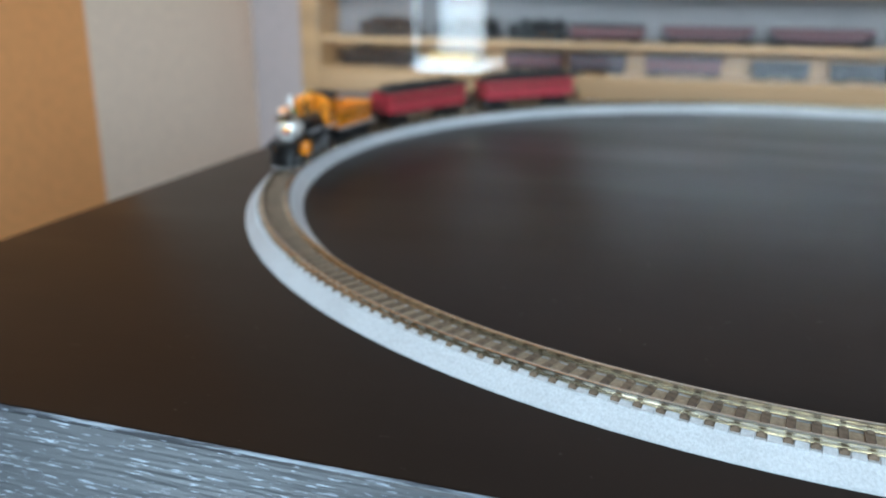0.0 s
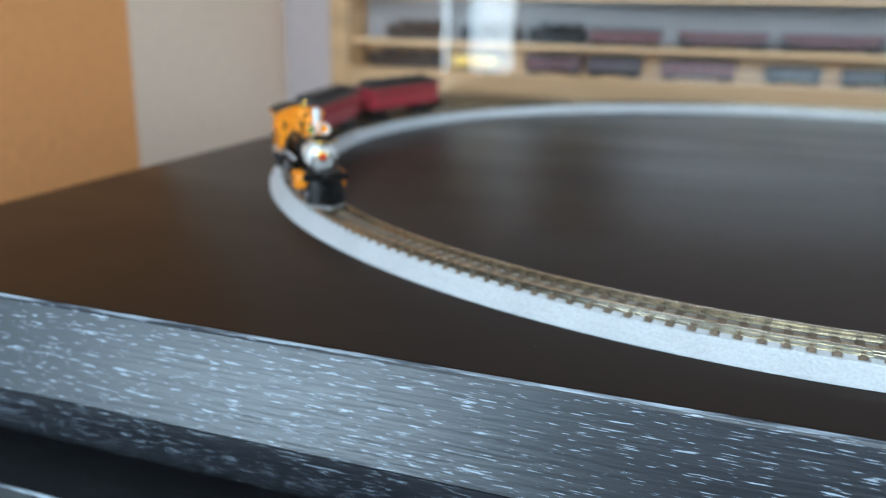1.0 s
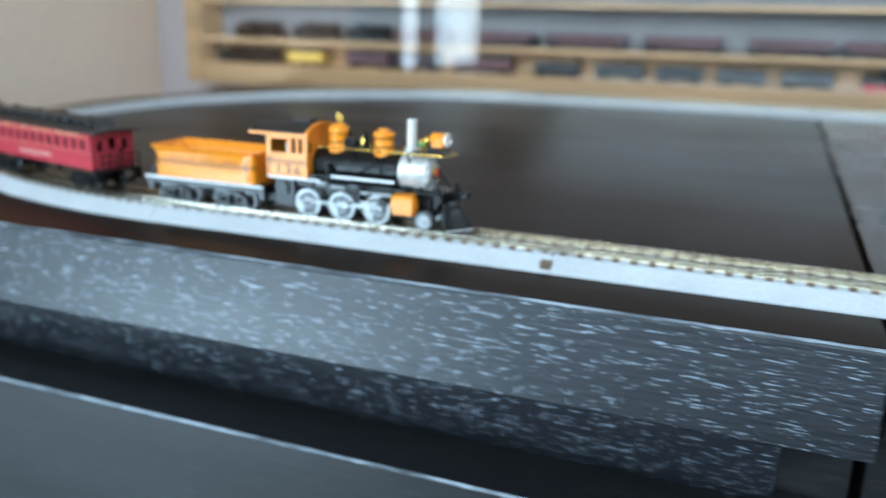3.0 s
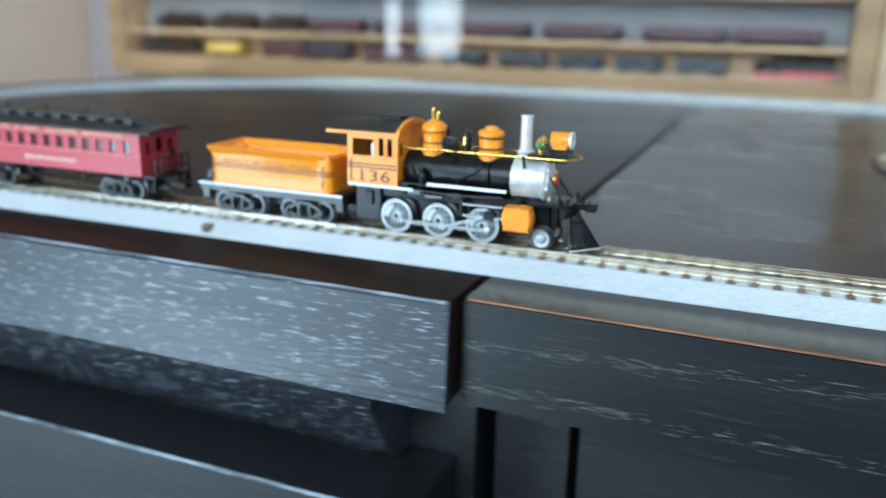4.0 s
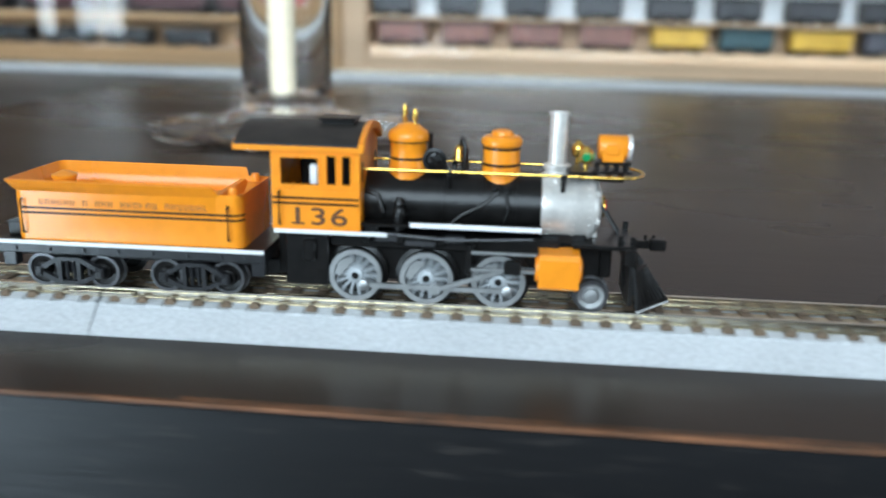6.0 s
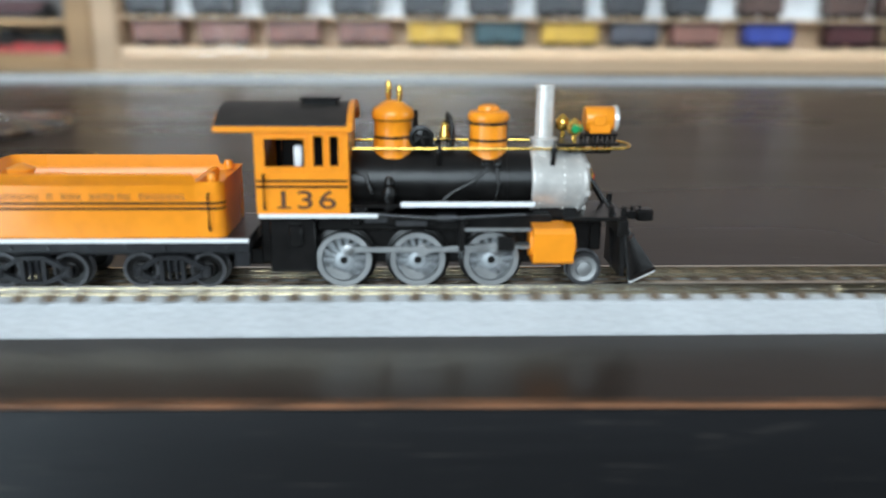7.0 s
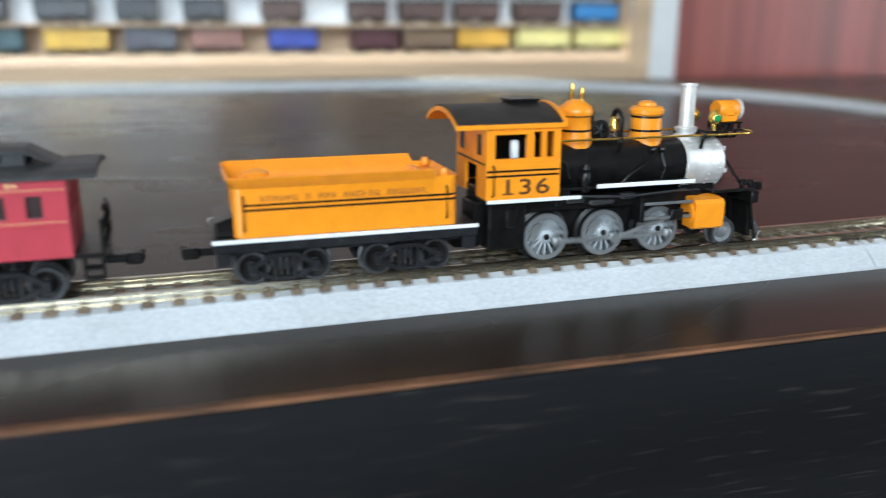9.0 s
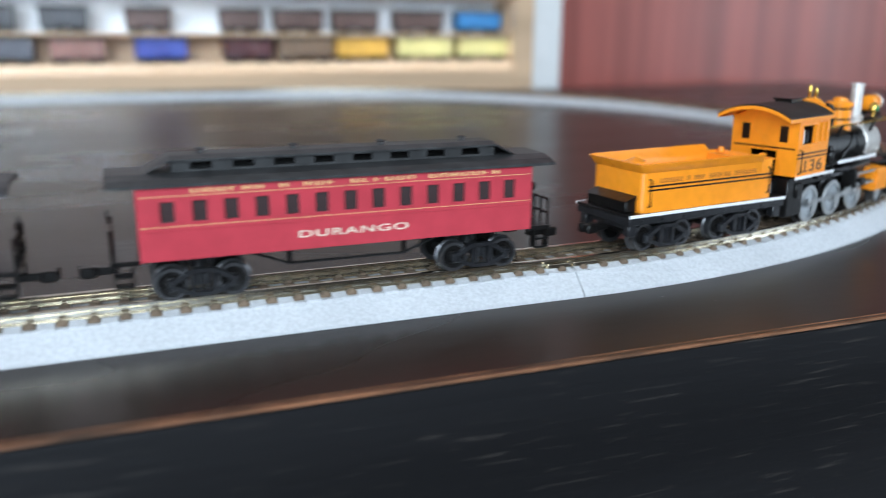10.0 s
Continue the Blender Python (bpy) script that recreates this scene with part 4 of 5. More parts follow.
        for i in range(6):
            lathe(bm, [(0.2, 0), (0.12, s * 0.12), (0.0002, s * 0.14)], 6, "y", at=(-11.4, y, 13.9 + i * 0.9))
        pm("rivets", bm, M_ORANGE, cab)
        bm = bmesh.new()
        tube(bm, [(-24.1, y, 13.6), (-24.1, y + s * 0.6, 13.9), (-24.1, y + s * 0.6, 18.9), (-24.1, y, 19.2)], 0.2, 6)
        pm("grab_rail", bm, M_BLACK, cab)
    # arched front and back walls
    for x0, x1, door in ((-11.5, -10.8, False), (-25.4, -24.7, True)):
        bm = bmesh.new()
        up = arc(7.9, 26.2, 28.5)
        if door:
            for y0, y1 in ((-7.9, -3.4), (3.4, 7.9)):
                box(bm, x0, x1, y0, y1, 12.9, 18.6)
            prism(bm, [(-7.9, 18.6)] + up + [(7.9, 18.6)], x0, x1, axis="x")
        else:
            prism(bm, [(-7.9, 12.9)] + up + [(7.9, 12.9)], x0, x1, axis="x")
        pm("cab_end", bm, M_ORANGE, cab, smooth=False)
    for s in (-1, 1):
        bm = bmesh.new()
        box(bm, -10.82, -10.7, min(s * 5.8, s * 7.0), max(s * 5.8, s * 7.0), 20.8, 24.0)
        pm("front_window", bm, M_BLACK, cab, "dark front window", False)
    for y in (-4.9, 4.9):
        bm = bmesh.new()
        box(bm, -25.5, -25.38, y - 1.0, y + 1.0, 20.8, 24.6)
        pm("rear_window", bm, M_BLACK, cab, "dark rear window", False)
    bm = bmesh.new()
    box(bm, -25.48, -25.38, -7.9, 7.9, 19.2, 19.55)
    pm("lining", bm, M_BLACK, cab, "black lining stripe", False)
    bm = bmesh.new()
    box(bm, -25, -12, -7.2, 7.2, 12.9, 14.2, 0.2)
    box(bm, -13.5, -11.6, -5.0, 5.0, 14, 24, 0.6)
    # dark screen added in the middle, keeps the cab windows black
    box(bm, -22.6, -11.6, 0.5, 1.5, 14, 26.5, 0.2)
    pm("backhead_and_screen", bm, M_BLACK, cab)
    # white block painted in for the bright window reflection
    bm = bmesh.new()
    box(bm, -19.6, -18.2, -6.5, -5.0, 19.5, 23.4, 0.3)
    pm("reflection_block", bm, M_WHITE, cab, "white block for the bright reflection inside the cab")
    bm = bmesh.new()
    arched(bm, -31.4, -10.2, 9.3, 26.7, 29.3, 0.8)
    pm("roof_rim", bm, M_ORANGE, cab, "orange roof rim")
    bm = bmesh.new()
    arched(bm, -31.2, -10.9, 9.2, 27.05, 29.65, 0.35)
    roof = pm("roof", bm, M_ROOF, cab, "matt black arched roof")
    bm = bmesh.new()
    arched(bm, -10.9, -10.0, 9.3, 27.3, 29.95, 1.2)
    pm("roof_front", bm, M_ORANGE, cab)
    bm = bmesh.new()
    box(bm, -18.4, -12.9, -2.2, 2.2, 29.3, 30.2, 0.15)
    box(bm, -18.8, -12.5, -2.6, 2.6, 30.1, 30.5, 0.12)
    pm("roof_vent", bm, M_BLACK, L)
    lettering("number", "136", 4.1, -17.7, -8.64, 13.75, M_BROWNLET, L, "dark number 136", 1.5, 0.04)
    bm = bmesh.new()
    for x0, x1, z0, z1 in ((-22.2, -20.0, 13.75, 14.05),):
        box(bm, x0, x1, -8.66, -8.62, z0, z1)
    pm("number_foot", bm, M_BROWNLET, L, "foot of the figure one", False)
    # domes
    def dome(x, prof, bands, name):
        bm = bmesh.new()
        lathe(bm, prof, 36, "z", at=(x, 0, 0))
        d = pm(name, bm, M_ORANGE, L, "orange dome with black bands")
        for z, r in bands:
            bm = bmesh.new()
            lathe(bm, [(r - 0.1, z - 0.24), (r + 0.08, z - 0.2), (r + 0.08, z + 0.2), (r - 0.1, z + 0.24)], 36, "z", at=(x, 0, 0), closed=False)
            pm("band", bm, M_BLACK, d)
    dome(-4.0, [(3.5, 20.8), (3.45, 21.4), (3.35, 22.4), (3.12, 24.2), (3.08, 26.6), (3.4, 27.0), (3.5, 27.7), (3.2, 28.6), (2.4, 29.1), (1.8, 29.6), (0.9, 29.9), (0.0002, 30.0)], [(24.1, 3.14), (27.0, 3.32)], "steam_dome")
    dome(11.7, [(3.4, 20.7), (3.3, 21.2), (3.25, 22.0), (3.1, 23.5), (3.05, 26.6), (3.4, 26.9), (3.45, 27.6), (3.0, 28.2), (1.9, 28.4), (1.7, 29.0), (1.0, 29.3), (0.0002, 29.4)], [(23.6, 3.12), (26.3, 3.08)], "sand_dome")
    for x, h in ((-4.7, 33.0), (-2.9, 32.3)):
        bm = bmesh.new()
        lathe(bm, [(0.5, 29.4), (0.35, 30.2), (0.5, 30.6), (0.45, h - 0.5), (0.25, h), (0.0002, h)], 12, "z", at=(x, 0.4 if x < -4 else -0.4, 0))
        pm("whistle", bm, M_GOLD, L, "brass whistle")
    # turbine and bell on top of the boiler
    bm = bmesh.new()
    lathe(bm, [(0.0002, -1.6), (1.2, -1.5), (1.8, -1.2), (1.8, 1.2), (1.2, 1.5), (0.0002, 1.6)], 20, "y", at=(0.6, 0, 24.0))
    tube(bm, [(-0.3, 0, 22), (-0.3, 0, 28.3)], 0.4, 8)
    tube(bm, [(1.8, -0.6, 22.4), (2.8, -0.6, 22.6)], 0.5, 8)
    lathe(bm, [(1.2, -1.55), (1.95, -1.6), (2.05, -1.9), (1.5, -2.0), (1.2, -1.55)], 24, "y", at=(0.6, 0, 24.0), closed=False)
    for k in range(5):
        a = 2 * math.pi * k / 5
        tube(bm, [(0.6, -1.8, 24.0), (0.6 + 1.6 * math.cos(a), -1.8, 24.0 + 1.6 * math.sin(a))], 0.2, 6)
    pm("turbine", bm, M_BLACK, L)
    bm = bmesh.new()
    tube(bm, [(4.9, 1.5, 21.2), (4.9, 1.6, 25.5), (4.9, 0, 27.4), (4.9, 0, 28.0)], 0.34, 8)
    tube(bm, [(4.9, -1.5, 21.2), (4.9, -1.6, 22.6)], 0.34, 8)
    box(bm, 4.4, 5.8, -1.8, 1.8, 21.0, 22.4, 0.2)
    box(bm, 5.4, 6.2, -0.5, 0.5, 22.2, 26.0, 0.2)
    tube(bm, [(5.6, -1.3, 22.4), (5.6, -1.3, 26.2), (5.3, -0.9, 27.3), (5.0, 0.0, 27.7), (5.0, 0.9, 27.3), (5.0, 1.5, 26.0)], 0.42, 8)
    stand = pm("bell_stand", bm, M_BLACK, L)
    bm = bmesh.new()
    lathe(bm, [(1.15, 23.9), (1.0, 24.2), (0.75, 25.0), (0.65, 25.9), (0.3, 26.4), (0.0002, 26.5)], 20, "z", at=(4.5, 0.0, 0))
    pm("bell", bm, M_GOLD, stand, "small brass bell")
    # chimney
    bm = bmesh.new()
    lathe(bm, [(3.0, 20.8), (2.6, 22.0), (1.8, 22.6), (2.3, 23.2), (2.3, 23.8), (1.55, 24.0), (1.5, 31.9), (1.72, 32.0), (1.72, 32.5), (1.35, 32.5), (1.3, 30.0), (0.0002, 30.0)], 28, "z", at=(21.0, 0, 0))
    pm("chimney", bm, M_SILVER, L, "straight silver chimney")
    # marker lamps, headlamp and its bracket
    bm = bmesh.new()
    box(bm, 23.0, 33.2, -2.6, 2.6, 22.9, 23.3, 0.1)
    box(bm, 24.6, 32.0, -1.7, 1.7, 21.4, 21.8, 0.1)
    for x in (25.2, 27.4, 29.6, 31.6):
        for y in (-1.6, 1.6):
            box(bm, x - 0.25, x + 0.25, y - 0.25, y + 0.25, 21.6, 23.1)
    box(bm, 27.2, 33.0, -2.0, 2.0, 24.3, 24.7, 0.1)
    for x in (27.6, 29.2, 30.8, 32.4):
        for y in (-1.7, 1.7):
            box(bm, x - 0.22, x + 0.22, y - 0.22, y + 0.22, 23.2, 24.4)
    box(bm, 22.6, 26.6, -5.0, 5.0, 23.0, 23.5, 0.1)
    pm("lamp_bracket", bm, M_BLACK, L)
    for x, y in ((25.5, -3.0), (24.6, 3.0)):
        bm = bmesh.new()
        lathe(bm, [(0.0002, 23.4), (0.4, 23.5), (0.4, 24.6), (0.8, 24.7), (1.15, 25.3), (1.2, 26.0), (1.0, 26.7), (0.55, 27.1), (0.3, 27.4), (0.0002, 27.5)], 16, "z", at=(x, y, 0))
        lamp = pm("marker_lamp", bm, M_GOLD, L, "small brass marker lamp")
        for ax, sg in (("y", -1 if y < 0 else 1), ("x", 1)):
            bm = bmesh.new()
            at = (x, y + sg * 1.0, 25.8) if ax == "y" else (x + 1.0, y, 25.8)
            lathe(bm, [(0.75, 0.0), (0.62, sg * 0.25), (0.0002, sg * 0.36)], 12, ax, at=at)
            pm("lens", bm, M_GREEN, lamp, "green glass lens")
    bm = bmesh.new()
    lathe(bm, [(1.9, 27.6), (2.05, 27.8), (2.05, 32.2), (1.9, 32.4)], 28, "x", at=(0, 0, 27.0))
    box(bm, 28.2, 31.8, -1.9, 1.9, 24.7, 26.6, 0.2)
    box(bm, 28.8, 30.8, -2.2, 2.2, 26.0, 27.7, 0.12)
    head = pm("headlamp", bm, M_ORANGE, L, "orange headlamp with a silver rim")
    bm = bmesh.new()
    lathe(bm, [(2.15, 32.3), (2.2, 32.9), (1.9, 33.1), (1.75, 32.6), (0.8, 32.0), (0.0002, 31.9)], 28, "x", at=(0, 0, 27.0))
    pm("reflector", bm, M_SILVER, head, "silver rim and reflector")
    # brass handrail round the boiler
    bm = bmesh.new()
    pts = [(-10.8, -5.0, 22.7), (31.5, -5.0, 22.7)]
    pts += [(31.5 + 3.8 * math.sin(math.pi * k / 12), -5.0 * math.cos(math.pi * k / 12), 22.7) for k in range(1, 12)]
    pts += [(31.5, 5.0, 22.7), (-10.8, 5.0, 22.7)]
    tube(bm, pts, 0.24, 8)
    pm("handrail", bm, M_GOLD, L, "thin brass handrail")
    for x in (3.5, 22.0):
        for s in (-1, 1):
            bm = bmesh.new()
            tube(bm, [(x, s * 4.2, 20.0), (x, s * 5.0, 22.4)], 0.4, 6)
            lathe(bm, [(0.0002, 21.9), (0.55, 22.1), (0.55, 22.8), (0.0002, 23.0)], 10, "z", at=(x, s * 5.0, 0))
            pm("stanchion", bm, M_BLACK, L)
    # pipes, check valves and pump on the boiler side
    for s in (-1, 1):
        bm = bmesh.new()
        tube(bm, [(11.5, s * 4.6, 19.6), (9.0, s * 5.3, 17.4), (5.5, s * 5.5, 15.6), (4.0, s * 5.5, 14.2)], 0.32, 8)
        tube(bm, [(12.8, s * 4.5, 19.8), (13.2, s * 5.6, 17.0), (12.6, s * 5.6, 14.2)], 0.28, 8)
        lathe(bm, [(0.5, -0.6), (0.8, 0), (0.5, 0.6)], 10, "x", at=(11.0, s * 4.5, 20.2))
        lathe(bm, [(0.5, -0.6), (0.8, 0), (0.5, 0.6)], 10, "x", at=(13.0, s * 4.5, 20.2))
        tube(bm, [(-10.5, s * 4.8, 19.0), (-8.4, s * 5.5, 18.6), (-7.4, s * 5.8, 15.6)], 0.4, 8)
        pm("pipework", bm, M_BLACK, L)
        bm = bmesh.new()
        lathe(bm, [(0.9, 13.0), (1.0, 13.6), (0.8, 14.4), (1.1, 15.0), (1.0, 16.6), (0.7, 17.0), (0.9, 17.4), (0.5, 18.4), (0.0002, 18.6)], 14, "z", at=(-4.6, s * 6.6, 0))
        box(bm, -5.8, -3.4, s * 6.6 - 0.6, s * 6.6 + 0.6, 15.4, 16.0, 0.15)
        pm("injector", bm, M_BLACK, L)
        bm = bmesh.new()
        box(bm, -10.5, -8.0, min(s * 5.8, s * 7.6), max(s * 5.8, s * 7.6), 12.0, 14.2, 0.3)
        pm("step_box", bm, M_BLACK, L)
    for s in (-1, 1):
        for x0, x1, z0, z1 in ((-8.6, -4.8, 11.0, 12.6), (-3.6, 1.6, 10.4, 11.4), (3.0, 6.2, 11.2, 12.4)):
            bm = bmesh.new()
            box(bm, x0, x1, min(s * 5.7, s * 7.3), max(s * 5.7, s * 7.3), z0, z1, 0.2)
            pm("reverser_link", bm, M_DARKSTEEL, L)
        bm = bmesh.new()
        tube(bm, [(-9.5, s * 7.5, 12.6), (4.0, s * 7.5, 11.8), (17.5, s * 7.2, 12.4)], 0.26, 6)
        pm("reach_rod", bm, M_DARKSTEEL, L)
    # cylinders, guides
    for s in (-1, 1):
        bm = bmesh.new()
        prism(bm, [(s * 5.0, 4.7), (s * 8.7, 4.5), (s * 9.2, 4.9), (s * 9.3, 9.6), (s * 8.8, 10.4), (s * 5.0, 10.8)], 18.6, 25.2, axis="x")
        lathe(bm, [(2.2, 18.1), (2.2, 25.5), (1.4, 25.8), (0.0002, 25.8)], 20, "x", at=(0, s * 6.8, 7.6))
        pm("cylinder", bm, M_ORANGE, L, "orange cylinder casting", smooth=False)
        for z in (10.2, 7.3):
            bm = bmesh.new()
            box(bm, 7.4, 18.2, s * 8.4 - 0.3, s * 8.4 + 0.3, z - 0.28, z + 0.28, 0.08)
            pm("guide_bar", bm, M_STEEL, L, "bright guide bar")
        bm = bmesh.new()
        box(bm, 6.6, 7.6, min(s * 5, s * 8.8), max(s * 5, s * 8.8), 6.6, 11.4, 0.15)
        pm("guide_bracket", bm, M_BLACK, L)
    # pilot deck, beam, brace rods
    bm = bmesh.new()
    box(bm, 24.0, 34.4, -6.6, 6.6, 11.0, 11.7, 0.2)
    box(bm, 32.4, 34.2, -8.0, 8.0, 8.8, 11.4, 0.2)
    box(bm, 26.0, 31.0, -2.4, 2.4, 5.0, 11.0, 0.3)
    for y in (-5.4, 5.4):
        box(bm, 33.4, 34.3, y - 0.35, y + 0.35, 11.2, 13.2, 0.1)
    box(bm, 31.4, 32.2, -5.8, -5.0, 11.6, 13.4, 0.15)
    pm("pilot_deck", bm, M_BLACK, L)
    for s in (-1, 1):
        bm = bmesh.new()
        tube(bm, [(27.5, s * 2.6, 19.2), (32.6, s * 4.6, 11.6)], 0.3, 8)
        pm("brace_rod", bm, M_BLACK, L)
    bm = bmesh.new()
    box(bm, 34.0, 38.6, -0.9, 0.9, 10.0, 11.4, 0.2)
    box(bm, 37.2, 40.0, -1.6, 1.2, 9.8, 11.8, 0.3)
    for x in (36.6, 38.0):
        lathe(bm, [(0.25, 11.2), (0.25, 12.2), (0.0002, 12.3)], 8, "z", at=(x, 0, 0))
    pm("coupler", bm, M_BLACK, L)
    # cowcatcher: slanting bars in a wedge
    bm = bmesh.new()
    bars = []
    for s in (-1, 1):
        for k in range(9):
            u = k / 8
            top = (34.2 + 1.2 * u, s * 5.4 * (1 - u), 8.8)
            bot = (35.2 + 5.9 * u, s * 6.4 * (1 - u), 0.9)
            bar = bmesh.new()
            tube(bar, [top, bot], 0.36, 6)
            bars.append(bar)
        tube(bm, [(35.2, s * 6.4, 0.95), (41.1, 0, 0.95)], 0.42, 6)
        tube(bm, [(34.4, s * 5.2, 7.2), (37.0, 0, 7.0)], 0.4, 6)
    prism(bm, [(32.8, 8.8), (34.8, 8.8), (40.0, 1.3), (33.4, 1.3)], -0.4, 0.4)
    prism(bm, [(-5.2, 8.6), (5.2, 8.6), (6.0, 1.4), (-6.0, 1.4)], 33.6, 34.4, axis="x")
    pilot = pm("pilot", bm, M_BLACK, L, "black slatted cowcatcher")
    for bar in bars:
        pm("bar", bar, M_BLACK, pilot)
    for s in (-1, 1):
        bm = bmesh.new()
        tube(bm, [(35.3, s * 6.5, 0.6), (41.3, 0, 0.6)], 0.24, 6)
        pm("white_edge", bm, M_WHITE, pilot, "white edge of the cowcatcher")
    # wheels and rods
    drivers = []
    for x in (-12.1, 0.0, 12.1):
        w = wheelset(L, x, 4.6, "driving_wheelset", 14, [M_STEEL, M_WHEEL, M_BLACK])
        tagged(w, "bright spoked driving wheels")
        drivers.append(w)
        bm = bmesh.new()
        for s in (-1, 1):
            a = 0 if s < 0 else 90
            px, pz = 2.1 * math.cos(radians(a)), -2.1 * math.sin(radians(a))
            lathe(bm, [(0.7, s * 6.2), (0.7, s * 7.4), (0.4, s * 7.6), (0.0002, s * 7.6)], 12, "y", at=(px, 0, pz))
            m = Matrix.Rotation(radians(a + 180), 4, "Y")
            vs = []
            for y in (s * 6.25, s * 6.45):
                for x2, z2 in ((1.9, -2.2), (3.1, -1.5), (3.55, 0), (3.1, 1.5), (1.9, 2.2)):
                    vs.append(bm.verts.new(m @ Vector((x2, y, z2))))
            bm.faces.new(vs[:5]); bm.faces.new(vs[5:][::-1])
            for i in range(5):
                bm.faces.new((vs[i], vs[5 + i], vs[5 + (i + 1) % 5], vs[(i + 1) % 5]))
        bmesh.ops.recalc_face_normals(bm, faces=bm.faces)
        pm("crank", bm, M_STEEL, w)
    rods = []
    for s in (-1, 1):
        bm = bmesh.new()
        box(bm, -12.1, 12.1, s * 7.1 - 0.2, s * 7.1 + 0.2, -0.45, 0.45, 0.08)
        for x in (-12.1, 0, 12.1):
            lathe(bm, [(0.0002, s * 6.8), (0.95, s * 6.8), (0.95, s * 7.5), (0.5, s * 7.7), (0.0002, s * 7.7)], 16, "y", at=(x, 0, 0))
        rods.append((s, pm("side_rod", bm, M_STEEL, L, "bright steel side rod")))
    mains = []
    for s in (-1, 1):
        bm = bmesh.new()
        box(bm, 0, 13.5, s * 7.9 - 0.2, s * 7.9 + 0.2, -0.4, 0.4, 0.08)
        lathe(bm, [(0.0002, s * 7.6), (0.9, s * 7.6), (0.9, s * 8.2), (0.0002, s * 8.2)], 14, "y")
        mains.append((s, pm("main_rod", bm, M_STEEL, L, "bright steel main rod")))
    heads = []
    for s in (-1, 1):
        bm = bmesh.new()
        box(bm, -1.4, 1.4, s * 8.2 - 0.7, s * 8.2 + 0.7, -0.9, 1.3, 0.2)
        tube(bm, [(1.2, s * 7.6, 0.0), (6.5, s * 7.6, 0.0)], 0.3, 8)
        heads.append((s, pm("crosshead", bm, M_BLACK, L)))
    w = wheelset(L, 27.6, 2.8, "pilot_wheelset", 0, [M_DARKSTEEL, M_STEEL, M_BLACK])
    tagged(w, "small bright leading wheels")
    return L, drivers, rods, mains, heads


def build_tender():
    T = holder("tender", "orange model tender with black lining and a white deck edge", "model train")
    bm = bmesh.new()
    box(bm, -23.4, 23.4, -8.8, 8.8, 6.6, 8.3, 0.15)
    box(bm, -22.5, 22.5, -6.0, 6.0, 5.4, 6.8, 0.2)
    for x in (-20, -14, -8, -2, 4, 10, 16, 20):
        for s in (-1, 1):
            lathe(bm, [(0.35, 0), (0.3, s * 0.2), (0.0002, s * 0.25)], 8, "y", at=(x, s * 8.8, 7.4))
    for s in (-1, 1):
        box(bm, -23.0, -20.6, s * 7.2 - 1.0, s * 7.2 + 1.0, 4.0, 6.8, 0.2)
        box(bm, 20.8, 23.2, s * 7.2 - 1.0, s * 7.2 + 1.0, 4.0, 6.8, 0.2)
    pm("frame", bm, M_FRAME, T, "black underframe with bolts")
    bm = bmesh.new()
    box(bm, -23.5, 23.5, -9.0, 9.0, 8.3, 8.9, 0.12)
    pm("deck", bm, M_BLACK, T)
    for s in (-1, 1):
        bm = bmesh.new()
        box(bm, -23.6, 23.4, s * 9.0 - 0.14, s * 9.0 + 0.14, 8.25, 8.95, 0.06)
        pm("white_edge", bm, M_WHITE, T, "white painted deck edge")
    # tank: rounded walls, flared rim, hollow inside
    def ring(off, z, zf):
        out = []
        x0, x1, yh, r = -19.8 - off, 19.7 + min(off, 0.0), 8.4 + off, 1.6
        for cx, cy, a0 in ((x1 - r, yh - r, 0), (x0 + r, yh - r, 90), (x0 + r, -yh + r, 180), (x1 - r, -yh + r, 270)):
            for k in range(6):
                a = radians(a0 + 18 * k)
                x, y = cx + r * math.cos(a), cy + r * math.sin(a)
                if x > 15.5 and off > 0:
                    y = max(-8.4, min(8.4, y))
                out.append(bm.verts.new((x, y, zf if x > 15.5 else z)))
            if a0 == 0:
                out += [bm.verts.new((15.7, min(yh, 8.4) if off > 0 else yh, zf)), bm.verts.new((15.0, yh, z))]
            if a0 == 180:
                out += [bm.verts.new((15.0, -yh, z)), bm.verts.new((15.7, -min(yh, 8.4) if off > 0 else -yh, zf))]
        return out
    bm = bmesh.new()
    rings = [ring(0, 8.9, 8.9), ring(0, 17.4, 17.4), ring(0.3, 17.6, 17.7), ring(1.2, 19.3, 18.0), ring(0.8, 19.45, 18.0), ring(-0.1, 17.75, 17.7), ring(-0.7, 17.0, 17.0), ring(-0.7, 15.2, 17.0)]
    for a, b in zip(rings, rings[1:]):
        for i in range(len(a)):
            bm.faces.new((a[i], a[(i + 1) % len(a)], b[(i + 1) % len(b)], b[i]))
    bm.faces.new(rings[-1])
    bmesh.ops.recalc_face_normals(bm, faces=bm.faces)
    tank = pm("tank", bm, M_ORANGE, T, "orange tank with a flared rim")
    bm = bmesh.new()
    box(bm, -8, 10, -4.5, 4.5, 15.3, 16.1, 0.3)
    prism(bm, [(14.5, 15.4), (14.5, 17.6), (15.4, 17.6), (16.2, 15.4)], -7.4, 7.4)
    pm("bunker", bm, M_ORANGE, T)
    bm = bmesh.new()
    lathe(bm, [(2.0, 15.2), (1.9, 18.0), (2.2, 18.2), (2.2, 18.7), (1.2, 19.1), (0.5, 19.4), (0.0002, 19.5)], 20, "z", at=(-15.0, 0, 0))
    pm("water_hatch", bm, M_ORANGE, T)
